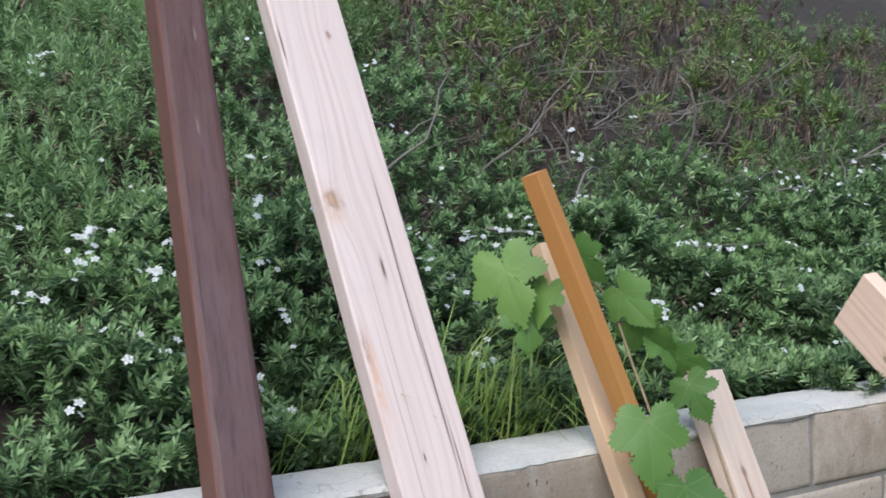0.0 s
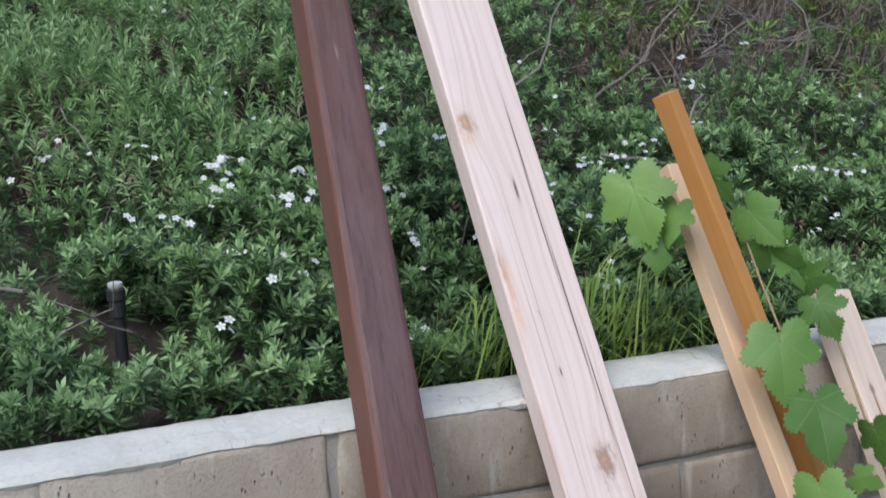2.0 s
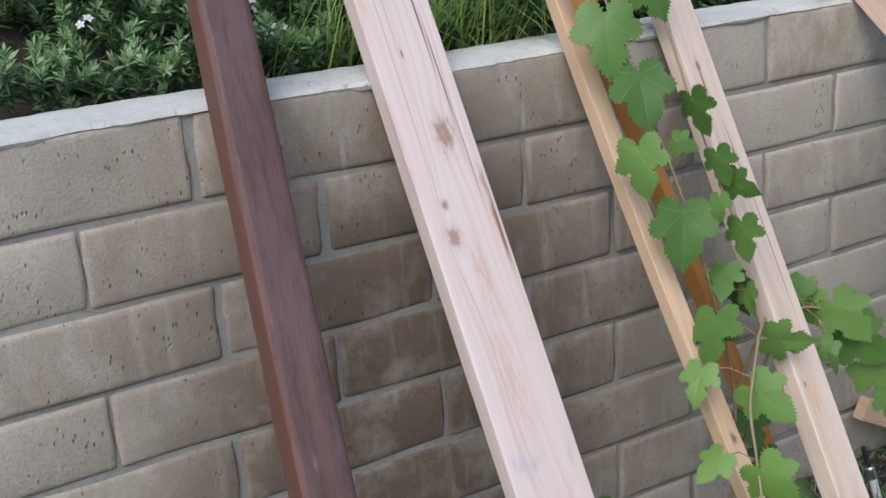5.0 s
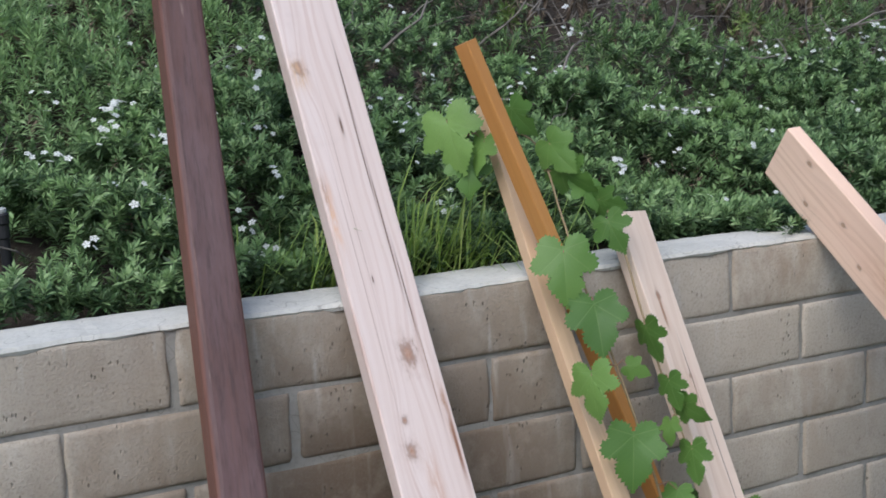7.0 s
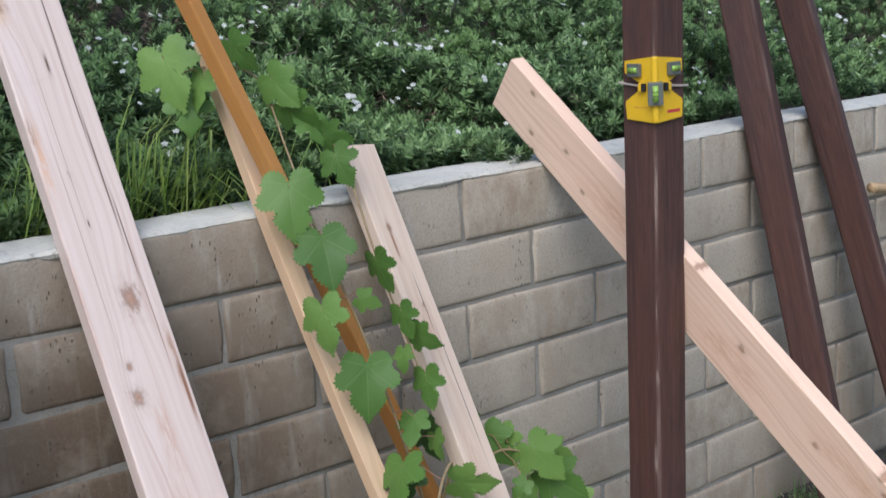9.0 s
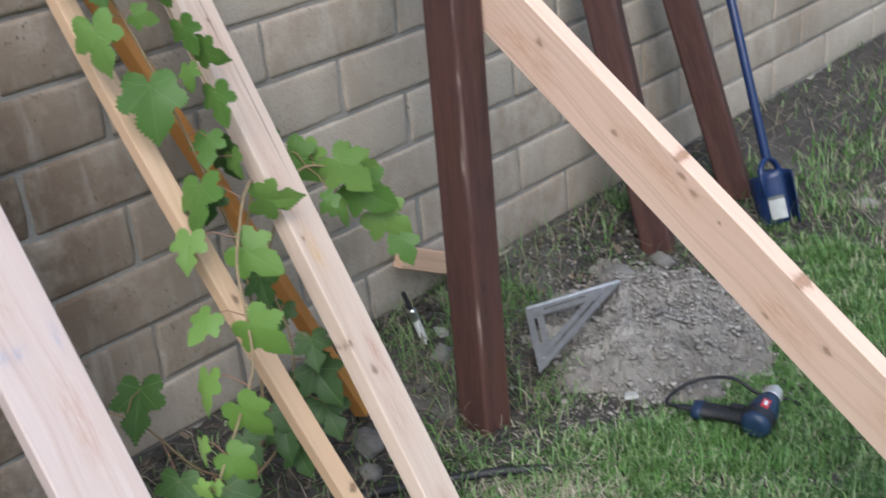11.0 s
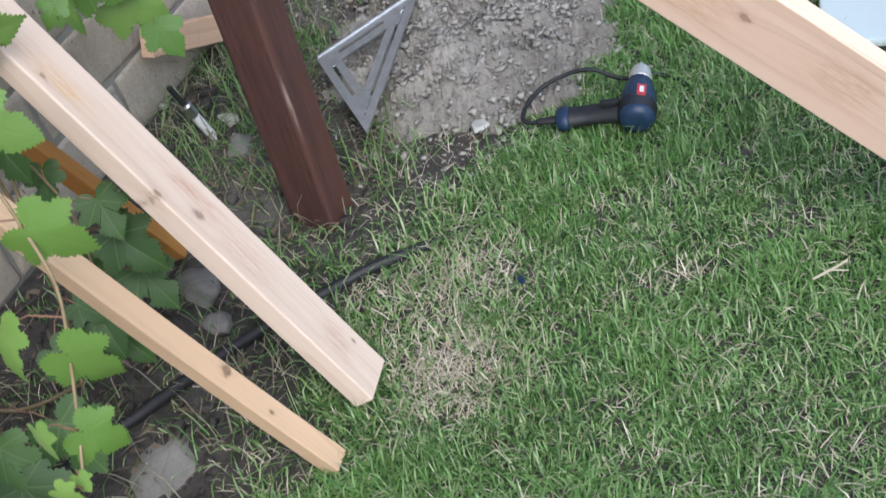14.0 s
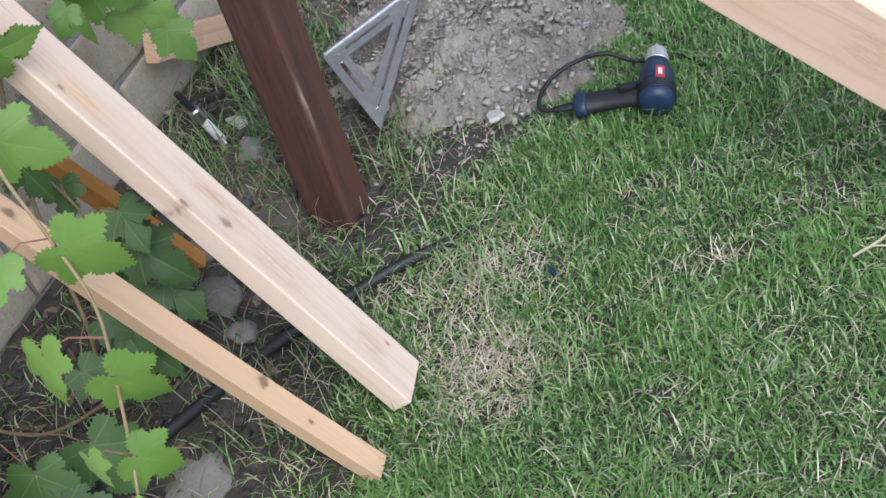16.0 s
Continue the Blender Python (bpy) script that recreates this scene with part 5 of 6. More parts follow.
# ---- tools ----
def build_square():
    """Aluminium rafter square: plate with a triangular window and slots, fence along one leg."""
    a, b, c = Vector((0.507, -0.244, 0.120)), Vector((0.681, -0.424, 0.176)), Vector((0.347, -0.448, 0.083))
    ux = (b - a).normalized()
    uy = (c - a)
    uy = (uy - ux * uy.dot(ux)).normalized()
    m = Matrix((ux, uy, ux.cross(uy))).transposed().to_4x4()
    m.translation = a
    leg = 0.256
    root = empty("rafter_square", m)

    def ring(outer, inner, lo, hi):
        bm = bmesh.new()
        n = len(outer)
        o1, i1 = [bm.verts.new((*p, hi)) for p in outer], [bm.verts.new((*p, hi)) for p in inner]
        o0, i0 = [bm.verts.new((*p, lo)) for p in outer], [bm.verts.new((*p, lo)) for p in inner]
        for k in range(n):
            j = (k + 1) % n
            bm.faces.new((o1[k], o1[j], i1[j], i1[k]))
            bm.faces.new((o0[j], o0[k], i0[k], i0[j]))
            bm.faces.new((o0[k], o0[j], o1[j], o1[k]))
            bm.faces.new((i0[j], i0[k], i1[k], i1[j]))
        return bm

    def tri(off):
        """The square's outline moved inwards."""
        k = off * (2 + math.sqrt(2))
        return [(off, off), (leg - k + off, off), (off, leg - k + off)]

    part("plate", ring(tri(0.0), tri(0.0170), -0.0022, 0.0022), M_ALU, root)
    part("inner_plate", ring(tri(0.0250), tri(0.042), -0.0022, 0.0022), M_ALU, root)
    # bridges between the rims leave long slots
    k = leg - 0.0205 * (2 + math.sqrt(2)) + 0.0205
    for x, y, ang, ln in ((0.032, 0.0205, 0, 0.030), (0.182, 0.0205, 0, 0.050), (0.0205, 0.034, 90, 0.026), (0.0205, 0.178, 90, 0.058), (0.186, 0.0355, 135, 0.032), (0.0355, 0.186, 135, 0.032)):
        bm = box_bm(ln, 0.0092, 0.0042, 0.0004, (0, 0, 0), None, 1)
        bmesh.ops.transform(bm, matrix=pose(x, y, 0, 0, 0, ang), verts=bm.verts)
        part("bridge", bm, M_ALU, root)
    part("fence", box_bm(leg * 0.97, 0.004, 0.012, 0.0008, (leg / 2, -0.002, 0)), M_ALU, root, "thick fence along one leg")
    for i in range(22):
        part("scale_mark", box_bm(0.0007, 0.008 if i % 4 else 0.014, 0.0006, 0, (0.02 + i * 0.0095, 0.012, 0.0024)), M_GREYPL, root)
    tagged(root, "grey aluminium rafter square lying against the earth heap", "rafter square")


def build_drill():
    """Corded drill lying on its side."""
    back, nose = Vector((0.445, -0.932, 0.046)), Vector((0.590, -0.906, 0.058))
    m = axis_frame(back, nose, (0, 0, 1))
    root = empty("power_drill", m)
    part("motor_housing", lathe_bm([(0.018, 0.0), (0.029, 0.004), (0.034, 0.014), (0.035, 0.05), (0.033, 0.075), (0.028, 0.095), (0.022, 0.108)], 24), M_TEAL, root, smooth=True)
    for i in range(5):
        part("vent_rib", lathe_bm([(0.0352, 0.018 + i * 0.006), (0.0362, 0.019 + i * 0.006), (0.0362, 0.0205 + i * 0.006), (0.0352, 0.0215 + i * 0.006)], 24), M_BLACK, root)
    part("gear_collar", lathe_bm([(0.022, 0.100), (0.0235, 0.102), (0.0235, 0.112), (0.020, 0.115)], 20), M_TEAL, root)
    ch = part("chuck", lathe_bm([(0.020, 0.113), (0.0225, 0.116), (0.0225, 0.132), (0.019, 0.134), (0.019, 0.146), (0.011, 0.156)], 20), M_STEEL, root, "bare steel chuck")
    part("jaw", lathe_bm([(0.005, 0.156), (0.005, 0.166), (0.003, 0.17)], 8), M_STEEL, ch)
    inv = m.inverted()
    h0, h1 = inv @ Vector((0.492, -0.918, 0.042)), inv @ Vector((0.458, -0.770, 0.034))
    hd = axis_frame(h0, h1, (0, 0, 1))
    ln = (h1 - h0).length

    def oval(profile, mat, name, label="", parent=root):
        bm = lathe_bm(profile, 20)
        bmesh.ops.scale(bm, vec=(1.25, 0.85, 1), verts=bm.verts)
        bmesh.ops.transform(bm, matrix=hd, verts=bm.verts)
        return part(name, bm, mat, parent, label, True)

    oval([(0.024, 0.0), (0.023, 0.03), (0.0195, 0.05), (0.0185, 0.09), (0.0195, ln - 0.028), (0.021, ln - 0.024)], M_BLACK, "grip", "black rubber grip")
    oval([(0.021, ln - 0.026), (0.0225, ln - 0.022), (0.0215, ln - 0.004), (0.012, ln)], M_TEAL, "grip_cap")
    oval([(0.007, ln - 0.002), (0.0075, ln + 0.002), (0.006, ln + 0.035), (0.005, ln + 0.04)], M_BLACK, "cord_sleeve")
    trig = box_bm(0.014, 0.016, 0.034, 0.004)
    bmesh.ops.transform(trig, matrix=hd @ pose(0, -0.0, 0, 0, 0, 0) @ Matrix.Translation((0.0, 0.021 if (hd.to_3x3() @ Vector((0, 1, 0))).z > 0 else -0.021, 0.045)), verts=trig.verts)
    part("trigger", trig, M_BLACK, root)
    # badge and buttons on the side that faces up
    up = (m.inverted().to_3x3() @ Vector((-0.35, -0.35, 0.87))).normalized()
    up = Vector((up.x, up.y, 0)).normalized()
    bd = Matrix((Vector((0, 0, 1)).cross(up), Vector((0, 0, 1)), up)).transposed().to_4x4()
    for nm, mat, z, w, h, lift in (("badge", M_RED, 0.055, 0.017, 0.030, 0.0345), ("badge_bar", M_WHITE, 0.055, 0.008, 0.016, 0.0355)):
        bm = box_bm(w, h, 0.003, 0.0008)
        mm = bd.copy()
        mm.translation = up * lift + Vector((0, 0, z))
        bmesh.ops.transform(bm, matrix=mm, verts=bm.verts)
        part(nm, bm, mat, root)
    bm = box_bm(0.008, 0.012, 0.006, 0.0015)
    bmesh.ops.transform(bm, matrix=hd @ Matrix.Translation((0.018, 0.0, 0.016)), verts=bm.verts)
    part("lock_button", bm, M_YELLOW, root, "yellow lock button")
    bm = bmesh.new()
    cord = [inv @ Vector(p) for p in [(0.449, -0.733, 0.031), (0.452, -0.705, 0.030), (0.488, -0.695, 0.032), (0.537, -0.711, 0.042), (0.572, -0.751, 0.052), (0.588, -0.806, 0.058), (0.60, -0.862, 0.030), (0.65, -0.92, 0.006), (0.62, -0.99, 0.004), (0.55, -1.045, 0.012), (0.57, -1.11, 0.018), (0.62, -1.156, 0.018), (0.75, -1.25, 0.014), (0.9, -1.5, 0.012)]]
    tube(bm, smooth_path(cord, 8), 0.0042, 8)
    part("cord", bm, M_BLACK, root, "black power cord", True)
    tagged(root, "dark blue corded drill lying on the grass", "power drill")


def build_level():
    """Yellow post level strapped on the corner of the upright post."""
    z0, h = 1.386, 0.130
    t = (1.455 - POST.z) / 2.5
    c = POST + POST_LEAN * t
    corner = Vector((c.x - 0.0445, c.y - 0.0445, 0))
    root = empty("post_level", Matrix.Translation((corner.x, corner.y, z0)))
    w = 0.074

    def wing(side):
        """One leaf of the level, waisted in the middle."""
        prof = [(0, 0.0), (w * 0.96, 0.006), (w, 0.035), (w * 0.98, 0.042), (w * 0.45, 0.066), (w * 0.45, 0.078), (w, 0.098), (w, 0.122), (0, h)]
        bm = bmesh.new()
        lo, hi = [], []
        for u, z in prof:
            p = Vector((u, 0, z)) if side else Vector((0, u, z))
            nrm = Vector((0, -1, 0)) if side else Vector((-1, 0, 0))
            lo.append(bm.verts.new(p + nrm * 0.001))
            hi.append(bm.verts.new(p + nrm * 0.006))
        bm.faces.new(hi)
        bm.faces.new(lo[::-1])
        n = len(prof)
        for i in range(n):
            j = (i + 1) % n
            bm.faces.new((lo[i], lo[j], hi[j], hi[i]))
        return part("wing", bm, M_YELLOW, root)

    wing(True)
    wing(False)
    part("spine", lathe_bm([(0.006, 0.0), (0.0075, 0.002), (0.0075, h - 0.002), (0.006, h)], 12, pose(-0.001, -0.001, 0)), M_YELLOW, root)

    def vial(u, z, side, upright=False):
        holder = Vector((u, -0.011, z)) if side else Vector((-0.011, u, z))
        sz = (0.032, 0.010, 0.026) if side else (0.010, 0.032, 0.026)
        hb = part("vial_holder", box_bm(*sz, 0.002, holder), M_GREYPL, root, "grey vial holder")
        nrm = Vector((0, -1, 0)) if side else Vector((-1, 0, 0))
        al = Vector((1, 0, 0)) if side else Vector((0, 1, 0))
        al = Vector((0, 0, 1)) if upright else al
        p = holder + nrm * 0.003
        bm = bmesh.new()
        tube(bm, [p - al * 0.011, p + al * 0.011], 0.0058, 12)
        part("vial", bm, M_VIAL, hb, "yellow-green spirit vial", True)
        for s in (-1, 1):
            bm = bmesh.new()
            q = p + al * 0.0035 * s
            tube(bm, [q - al * 0.0005, q + al * 0.0005], 0.0061, 12)
            part("line_ring", bm, M_BLACK, hb)

    vial(0.044, 0.104, True)
    vial(0.044, 0.104, False)
    d = Vector((-1, -1, 0)).normalized()
    hb = box_bm(0.030, 0.012, 0.046, 0.002)
    bmesh.ops.transform(hb, matrix=Matrix.Translation(d * 0.009 + Vector((0, 0, 0.058))) @ pose(0, 0, 0, 0, 0, -45), verts=hb.verts)
    hb = part("vial_holder", hb, M_GREYPL, root, "grey vial holder")
    p = d * 0.0135 + Vector((0, 0, 0.058))
    bm = bmesh.new()
    tube(bm, [p - Vector((0, 0, 0.016)), p + Vector((0, 0, 0.016))], 0.0062, 12)
    part("vial", bm, M_VIAL, hb, "yellow-green spirit vial", True)
    for s in (-1, 1):
        bm = bmesh.new()
        tube(bm, [p + Vector((0, 0, 0.0045 * s - 0.0006)), p + Vector((0, 0, 0.0045 * s + 0.0006))], 0.0066, 12)
        part("line_ring", bm, M_BLACK, hb)
    for side in (True, False):
        for off, mat, nm in ((0.030, M_YELLOW, "hook"), (0.022, M_BLACK, "hook_slot")):
            pos = Vector((off, -0.008, 0.070)) if side else Vector((-0.008, off, 0.070))
            part(nm, box_bm(0.009, 0.009, 0.016, 0.001, pos), mat, root)
        bm = bmesh.new()
        pts = [(0.03, -0.007, 0.072), (0.062, -0.004, 0.068), (0.094, -0.002, 0.066), (0.096, 0.05, 0.066)] if side else [(-0.007, 0.03, 0.072), (-0.004, 0.062, 0.075), (-0.002, 0.094, 0.078), (0.05, 0.096, 0.075)]
        tube(bm, pts, 0.0024, 6)
        part("rubber_strap", bm, M_STRAP, root, "pale rubber strap")
    # worn printing as plain bars
    part("print_bar", box_bm(0.038, 0.0006, 0.006, 0, (0.046, -0.0063, 0.020)), M_RED, root, "worn red printing")
    part("print_bar", box_bm(0.0006, 0.040, 0.0015, 0, (-0.0063, 0.032, 0.030)), M_ORANGE_PL, root)
    tagged(root, "yellow plastic post level strapped round the upright post", "level")


M_STRAP = plain("pale_strap", (0.5, 0.42, 0.38), 0.7, 0, 0.15, 60)


def build_auger():
    """Hand earth auger leaning on the wall: wooden cross handle, blue shaft, two curved blades."""
    foot, head = Vector((1.535, -0.415, 0.0)), Vector((1.69, -0.055, 1.0))
    m = axis_frame(foot, head, (1, 0.1, 0))
    root = empty("earth_auger", m)
    ln = (head - foot).length
    part("shaft", lathe_bm([(0.014, 0.21), (0.0145, 0.215), (0.0145, ln), (0.012, ln + 0.004)], 16), M_BLUE, root, smooth=True)
    part("socket", lathe_bm([(0.020, ln - 0.03), (0.022, ln - 0.026), (0.022, ln + 0.024), (0.019, ln + 0.028)], 16), M_BLUE, root)
    bm = bmesh.new()
    tube(bm, smooth_path([(-0.19, 0, ln), (-0.18, 0, ln), (0, 0, ln), (0.18, 0, ln), (0.19, 0, ln)], 3), [0.012] + [0.0155] * 11 + [0.012], 14)
    part("cross_handle", bm, M_LIGHTWOOD, root, "worn pale wooden cross handle", True)
    bm = bmesh.new()
    arch = [(0.060 * math.cos(a), 0, 0.16 + 0.052 * math.sin(a)) for a in [math.pi * i / 12 for i in range(13)]]
    tube(bm, [(0.060, 0, 0.10)] + arch + [(-0.060, 0, 0.10)], 0.009, 10)
    part("yoke", bm, M_BLUE, root, smooth=True)
    for s in (1, -1):
        bm = bmesh.new()
        rows = []
        for k in range(9):
            z = 0.16 * k / 8
            rad = 0.066 - 0.008 * (1 - k / 8) ** 2
            rows.append([(bm.verts.new((s * r * math.cos(a), s * r * math.sin(a), z + 0.02 * (i / 11))), i)[0] for r in (rad, rad - 0.004) for i, a in enumerate([radians(-62 + 124 * i / 11) for i in range(12)])])
        for a, b in zip(rows, rows[1:]):
            for i in range(11):
                bm.faces.new((a[i], a[i + 1], b[i + 1], b[i]))
                bm.faces.new((a[12 + i + 1], a[12 + i], b[12 + i], b[12 + i + 1]))
            for i, j in ((0, 12), (11, 23)):
                bm.faces.new((a[i], b[i], b[j], a[j]))
        for r in (rows[0], rows[-1]):
            for i in range(11):
                bm.faces.new((r[i], r[i + 1], r[12 + i + 1], r[12 + i]))
        bl = part("blade", bm, M_BLUE, root, "blue steel blade", True)
        if s == -1:
            for nm, mat, z, hh in (("sticker", M_PALEPL, 0.060, 0.06), ("sticker_band", M_GREYPL, 0.095, 0.010)):
                bm = bmesh.new()
                lo, hi = [], []
                for i in range(6):
                    a = radians(188 + 42 * i / 5)
                    lo.append(bm.verts.new((0.0675 * math.cos(a), 0.0675 * math.sin(a), z - hh / 2)))
                    hi.append(bm.verts.new((0.0675 * math.cos(a), 0.0675 * math.sin(a), z + hh / 2)))
                for i in range(5):
                    bm.faces.new((lo[i], lo[i + 1], hi[i + 1], hi[i]))
                part(nm, bm, mat, bl, "scuffed paper sticker")
    tagged(root, "blue steel hand auger with wooden handle leaning by the wall", "earth auger")


def build_white_board():
    slab = part("white_panel", box_bm(0.95, 0.50, 0.018, 0.006, (0.475, -0.25, 0.009)), M_PANEL)
    slab.matrix_basis = pose(0.69, -1.228, 0.042, 0, 0, 10)
    tagged(slab, "smooth white plastic panel lying on the grass", "panel")
    mot = empty("tool_motor", pose(0.965, -1.295, 0.060, 0, 0, 20))
    part("body", lathe_bm([(0.048, 0.0), (0.052, 0.004), (0.052, 0.07), (0.046, 0.085), (0.03, 0.09)], 28), M_BLACK, mot)
    for i in range(14):
        a = 2 * math.pi * i / 14
        part("rib", box_bm(0.006, 0.008, 0.06, 0.001, (0.053 * math.cos(a), 0.053 * math.sin(a), 0.038), pose(0, 0, 0, 0, 0, 0)), M_BLACK, mot)
    part("base_ring", lathe_bm([(0.053, 0.0), (0.056, 0.002), (0.056, 0.010), (0.053, 0.012)], 28), M_SILVER, mot, "bright metal base ring")
    tagged(mot, "black ribbed round motor housing standing on the panel", "motor housing")
    bm = bmesh.new()
    tube(bm, smooth_path([(-0.035, -1.60, 0.018), (-0.022, -1.53, 0.028), (0.02, -1.515, 0.04), (0.075, -1.535, 0.042), (0.16, -1.62, 0.02), (0.4, -1.9, 0.012), (0.9, -2.2, 0.012)], 8), 0.0042, 8)
    tagged(part("extension_cord", bm, M_ORANGE_PL, smooth=True), "orange extension cord curving through the grass", "cord")


# ---- grape vine ----
def vine_leaf_mesh(seed, mat):
    """One lobed, saw-toothed grape leaf one unit broad, stalk end at the origin, tip along y."""
    rng = random.Random(seed)
    half = [(0.0, 0.02), (0.03, -0.08), (0.10, -0.19), (0.22, -0.24), (0.35, -0.22), (0.42, -0.10), (0.44, -0.01), (0.43, 0.06), (0.50, 0.13), (0.56, 0.30), (0.44, 0.37), (0.34, 0.40), (0.315, 0.46), (0.30, 0.58), (0.20, 0.72), (0.09, 0.84), (0.0, 0.95)]
    deep = rng.uniform(0.7, 1.7)
    half = [(x * rng.uniform(0.95, 1.05), y * rng.uniform(0.96, 1.04)) for x, y in half]
    half[11] = (half[11][0] - 0.07 * deep, half[11][1] - 0.03 * deep)
    half[12] = (half[12][0] - 0.06 * deep, half[12][1])
    half[7] = (half[7][0] - 0.06 * deep, half[7][1])
    half[0], half[-1] = (0.0, 0.02), (0.0, 0.95)

    def side(points, sign):
        """The edge of one half with teeth along it."""
        out = []
        for (ax, ay), (bx, by) in zip(points, points[1:]):
            ln = math.hypot(bx - ax, by - ay)
            n = max(1, round(ln / 0.075))
            nx, ny = (by - ay) / ln, -(bx - ax) / ln
            for i in range(n):
                for f, push in ((0.0, -0.010), (0.62, 0.038)):
                    t = (i + f) / n
                    k = push * rng.uniform(0.6, 1.3)
                    sx, sy = ax + (bx - ax) * t, ay + (by - ay) * t
                    out.append((sign * (sx + nx * k), sy + ny * k, sign * sx, sy))
        return out

    right = side(half, 1)
    left = side(half, -1)[::-1]
    outline = right + left
    n = len(outline)
    cup, twist, fold = rng.uniform(0.05, 0.45), rng.uniform(-0.35, 0.35), rng.uniform(-0.05, 0.22)
    droop = rng.uniform(0.1, 0.5)

    def lift(x, y):
        return -cup * x * x + fold * abs(x) * 0.5 + twist * x * y - droop * max(0.0, y - 0.25) ** 2 + 0.012 * math.sin(9 * x + seed) * math.cos(7 * y) + 0.003 * math.sin(25 * x) * math.sin(21 * y + seed)

    cy = 0.12
    verts = [(0, cy, 0)]
    rings = (0.25, 0.5, 0.75, 0.92, 1.0)
    for f in rings:
        for x, y, sx, sy in outline:
            px, py = (x, y) if f == 1.0 else (sx * f, cy + (sy - cy) * f)
            verts.append((px, py, lift(px, py)))
    faces = []
    for i in range(n):
        j = (i + 1) % n
        faces.append((0, 1 + i, 1 + j))
        for k in range(len(rings) - 1):
            a, b = 1 + k * n, 1 + (k + 1) * n
            faces.append((a + i, b + i, b + j, a + j))
    return mesh_from("leaf", verts, faces, mat, True)


M_STALK = plain("leaf_stalk", (0.30, 0.16, 0.10), 0.6, 0, 0.2, 70)

# each leaf: place, breadth, lean of its tip from hanging straight, turn of its blade about the midrib
LEAVES_TOP = [(-0.624, 0.09, 1.545, 0.135, 20, 10), (-0.581, 0.05, 1.515, 0.080, -15, 30), (-0.60, 0.07, 1.475, 0.090, 5, -20), (-0.487, 0.06, 1.575, 0.085, 35, 35), (-0.439, 0.0, 1.505, 0.095, 40, 30), (-0.412, -0.01, 1.455, 0.095, 55, 35), (-0.382, -0.02, 1.425, 0.075, 35, -40), (-0.349, -0.04, 1.40, 0.070, 70, 30), (-0.351, -0.06, 1.345, 0.085, 25, 20)]
LEAVES_MID = [(-0.515, -0.135, 1.300, 0.125, 3, 0), (-0.475, -0.18, 1.200, 0.120, 8, -8), (-0.522, -0.229, 1.088, 0.105, 5, 35), (-0.369, -0.199, 1.155, 0.085, 20, 50), (-0.417, -0.216, 1.106, 0.050, 65, 20), (-0.35, -0.238, 1.060, 0.070, 15, 45), (-0.322, -0.256, 1.020, 0.070, 60, 35), (-0.38, -0.266, 0.995, 0.050, -10, 45), (-0.473, -0.281, 0.970, 0.120, 0, -12), (-0.346, -0.293, 0.938, 0.080, 5, 45)]
LEAVES_LOW = [(-0.378, -0.279, 0.862, 0.080, -20, 30), (-0.335, -0.297, 0.818, 0.065, 15, 45), (-0.455, -0.334, 0.792, 0.125, -15, 40), (-0.512, -0.361, 0.728, 0.085, -30, 45), (-0.311, -0.364, 0.750, 0.105, 80, 50), (-0.428, -0.439, 0.700, 0.110, 50, 15), (-0.588, -0.48, 0.645, 0.075, -50, 40), (-0.645, -0.545, 0.570, 0.085, -20, 62), (-0.51, -0.538, 0.610, 0.110, 40, 20), (-0.632, -0.637, 0.545, 0.095, 30, 25), (-0.744, -0.66, 0.552, 0.050, -5, 60), (-0.704, -0.69, 0.518, 0.075, 30, 15), (-0.774, -0.69, 0.508, 0.040, 20, 55), (-0.751, -0.69, 0.50, 0.028, 0, 30)]
LEAVES_RIGHT = [(-0.113, -0.20, 0.73, 0.11, 30, 20), (-0.132, -0.30, 0.668, 0.055, -40, 10), (-0.046, -0.27, 0.70, 0.125, 40, 20), (0.004, -0.27, 0.63, 0.13, 50, 25), (0.052, -0.27, 0.55, 0.12, 45, 20), (0.062, -0.30, 0.49, 0.085, 15, 0), (-0.061, -0.25, 0.615, 0.08, 20, -30), (0.041, -0.22, 0.67, 0.085, 60, 30), (-0.183, -0.20, 0.79, 0.09, 35, 40), (-0.083, -0.20, 0.72, 0.10, 20, 30)]
LEAVES_BACK = [(-0.61, -0.24, 0.414, 0.135, -10, 20), (-0.65, -0.40, 0.225, 0.125, 10, 0), (-0.637, -0.36, 0.28, 0.105, -20, 20), (-0.514, -0.34, 0.175, 0.13, 15, 0), (-0.425, -0.30, 0.245, 0.085, 20, 10), (-0.274, -0.36, 0.415, 0.09, -10, 20), (-0.271, -0.37, 0.345, 0.12, 30, 10), (-0.26, -0.36, 0.255, 0.11, 20, 0), (-0.333, -0.30, 0.215, 0.10, -10, 20), (-0.306, -0.30, 0.15, 0.09, 20, 15), (-0.326, -0.30, 0.56, 0.09, 5, 30)]
LEAVES_BACK += [(-0.277, -0.28, 0.47, 0.07, -25, 20), (-0.269, -0.28, 0.30, 0.075, 10, 30), (-0.329, -0.28, 0.25, 0.075, 30, 15), (-0.329, -0.26, 0.82, 0.09, 20, 40), (-0.411, -0.30, 0.765, 0.08, -20, 30)]


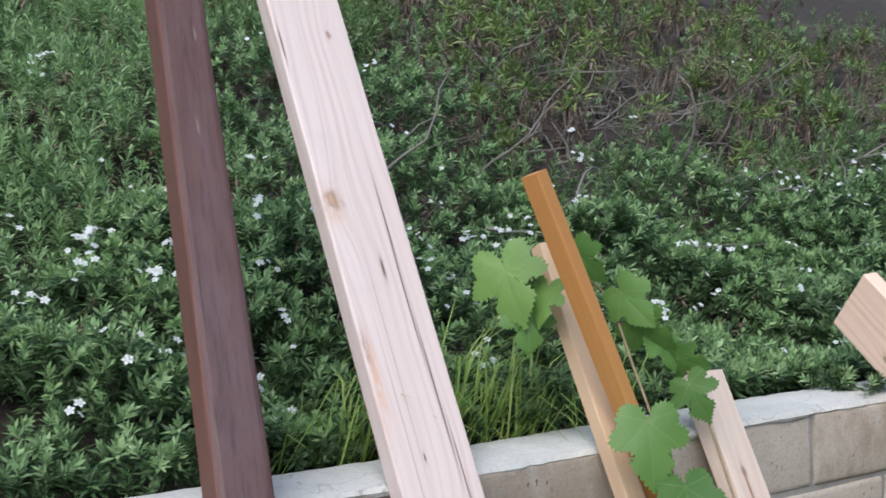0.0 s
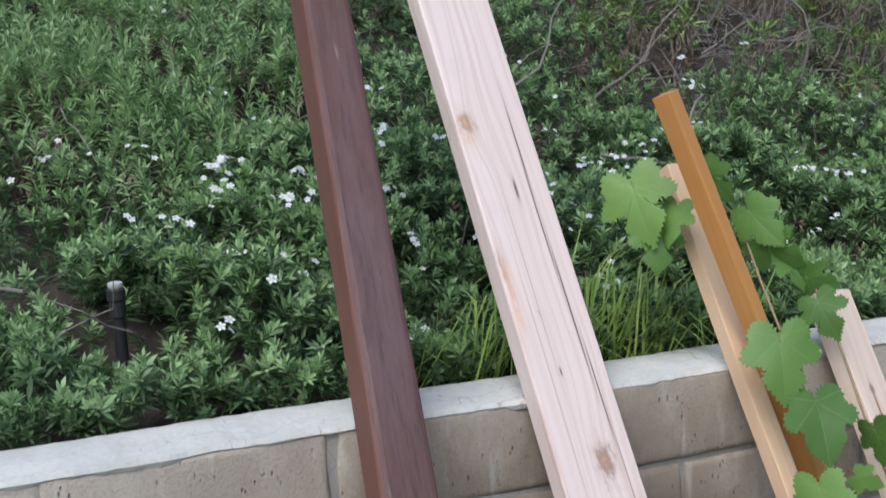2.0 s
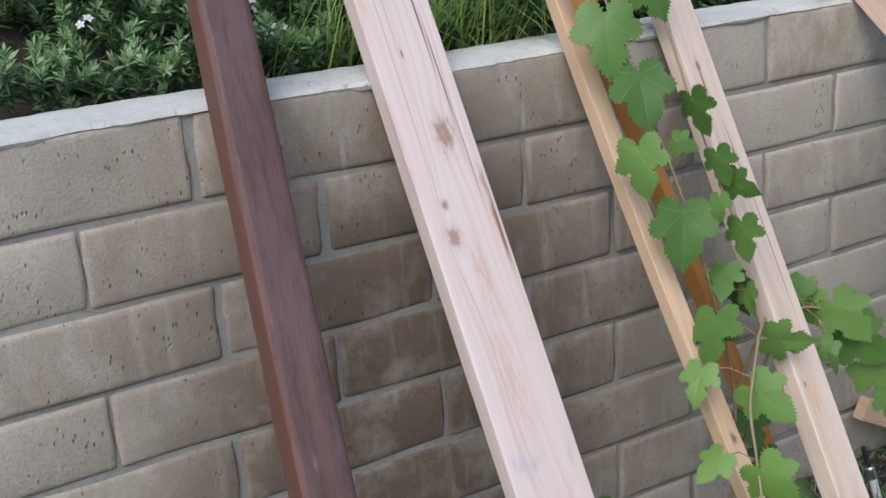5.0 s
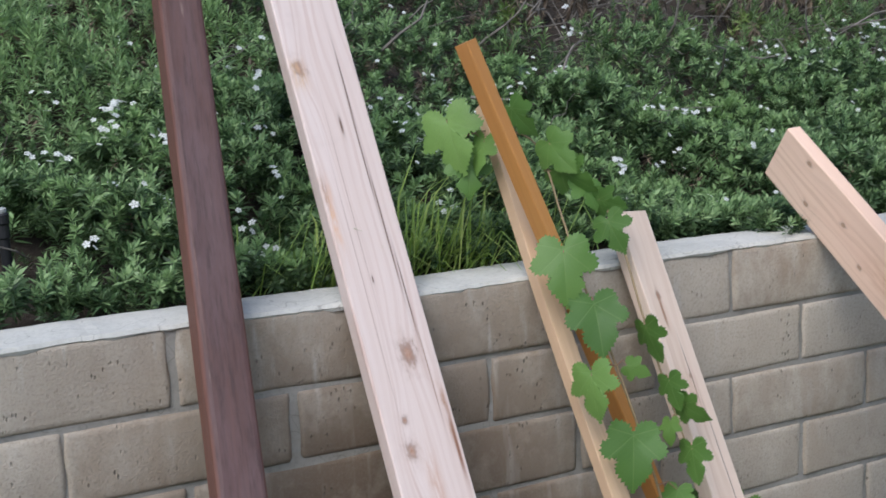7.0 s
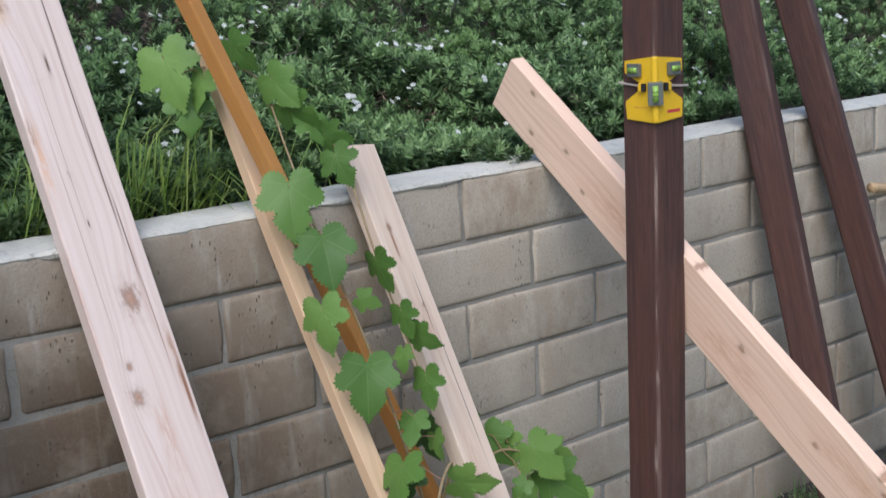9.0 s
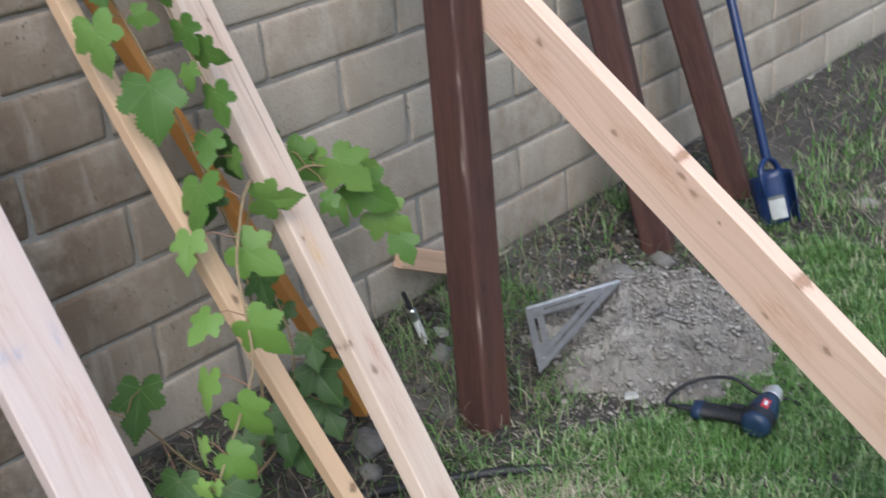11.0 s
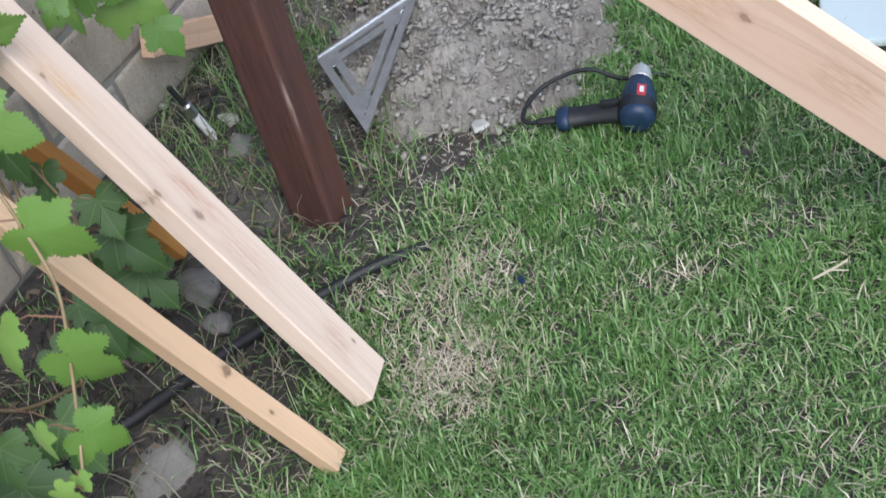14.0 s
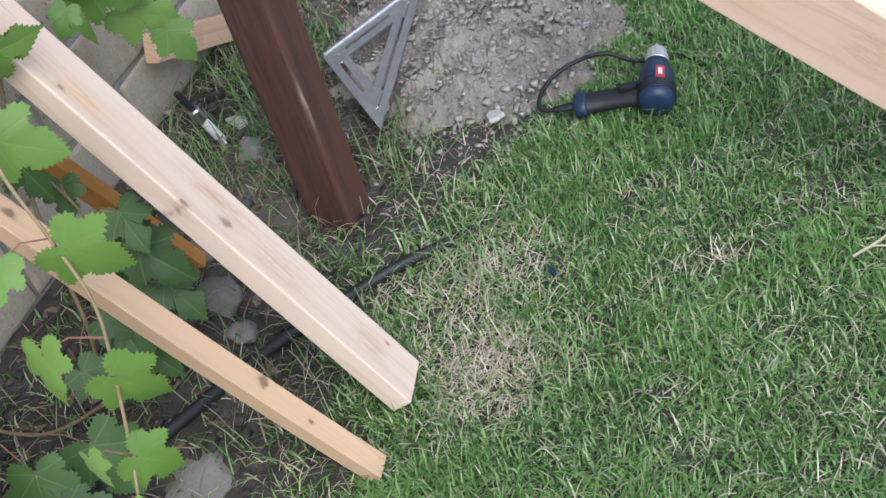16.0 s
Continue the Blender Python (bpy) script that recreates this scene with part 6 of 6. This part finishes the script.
def build_vine():
    rng = random.Random(61)
    off = Vector((-0.36, -0.2, 0.1))
    root = empty("grape_vine", Matrix.Translation(off))
    young = [vine_leaf_mesh(s, M_VINE) for s in range(9)]
    shaded = [vine_leaf_mesh(s, M_VINE_SHADED) for s in range(20, 25)]
    fresh = [vine_leaf_mesh(s, M_VINE_TIP) for s in range(30, 35)]
    shoots = [
        [(-0.36, -0.2, 0.08), (-0.33, -0.24, 0.3), (-0.34, -0.27, 0.6), (-0.39, -0.255, 0.85), (-0.43, -0.19, 1.08), (-0.46, -0.12, 1.25), (-0.45, -0.03, 1.38), (-0.45, 0.06, 1.52), (-0.52, 0.11, 1.55), (-0.60, 0.11, 1.54)],
        [(-0.45, 0.03, 1.47), (-0.40, 0.0, 1.45), (-0.34, -0.04, 1.37), (-0.34, -0.14, 1.18), (-0.34, -0.21, 1.05), (-0.34, -0.27, 0.95)],
        [(-0.34, -0.27, 0.62), (-0.33, -0.33, 0.78), (-0.38, -0.37, 0.785), (-0.430, -0.41, 0.75), (-0.478, -0.45, 0.70), (-0.511, -0.50, 0.635), (-0.557, -0.56, 0.578), (-0.635, -0.62, 0.551), (-0.708, -0.67, 0.527), (-0.754, -0.69, 0.492)],
        [(-0.33, -0.24, 0.35), (-0.24, -0.22, 0.58), (-0.13, -0.22, 0.72), (0.0, -0.24, 0.66), (0.06, -0.24, 0.56), (0.07, -0.27, 0.50)],
        [(-0.36, -0.2, 0.09), (-0.5, -0.23, 0.2), (-0.60, -0.23, 0.36), (-0.66, -0.22, 0.42)],
        [(-0.36, -0.2, 0.09), (-0.30, -0.26, 0.2), (-0.28, -0.30, 0.4), (-0.30, -0.28, 0.56)],
    ]
    stem_pts = []
    for s in shoots:
        path = [p - off for p in smooth_path(s, 7)]
        stem_pts += path
        bm = bmesh.new()
        tube(bm, path, [0.0034 - 0.0017 * i / len(path) for i in range(len(path))], 7)
        part("shoot", bm, M_STEM, root, smooth=True)
    groups = ((LEAVES_TOP, (-0.56, -0.76, 0.33)), (LEAVES_MID, (-0.56, -0.76, 0.33)), (LEAVES_LOW, (-0.50, -0.68, 0.54)), (LEAVES_RIGHT, (-0.58, -0.68, 0.45)), (LEAVES_BACK, (-0.42, -0.62, 0.66)))
    for places, face in groups:
        for x, y, z, b, lean, turn in places:
            b *= 0.93 if places is LEAVES_TOP or places is LEAVES_MID else 0.83
            n = (Vector(face) + Vector((rng.gauss(0, 0.14), rng.gauss(0, 0.12), rng.gauss(0, 0.12)))).normalized()
            low = Vector((0, 0, -1))
            low = (low - n * low.dot(n)).normalized()
            tip = Matrix.Rotation(radians(-lean), 3, -n) @ low
            n = Matrix.Rotation(radians(turn), 3, tip) @ n
            m = Matrix((tip.cross(n), tip, n)).transposed().to_4x4()
            m.translation = Vector((x, y, z)) - off - tip * b * 0.30
            leaf = new("leaf", rng.choice(shaded if places is LEAVES_BACK else fresh if places is LEAVES_LOW and z < 0.72 else young))
            leaf.parent = root
            leaf.matrix_basis = m @ Matrix.Diagonal((b, b, b, 1))
            a = m.translation
            near = min(stem_pts, key=lambda q: (q - a).length)
            if 0.004 < (near - a).length < 0.14:
                bm = bmesh.new()
                tube(bm, [near, (near + a) / 2 + Vector((0, 0, 0.012)), a - n * 0.002, a + tip * b * 0.05], [0.0013, 0.0011, 0.0010, 0.0008], 5)
                part("leaf_stalk", bm, M_STALK, root)
    tagged(root, "young green grape vine climbing the leaning strips", "vine")


build_wall()
build_bank()
build_flowers()
build_rosettes()
build_twigs()
build_lawn()
build_mound()
build_small_ground()
build_square()
build_drill()
build_level()
build_auger()
build_white_board()
build_vine()
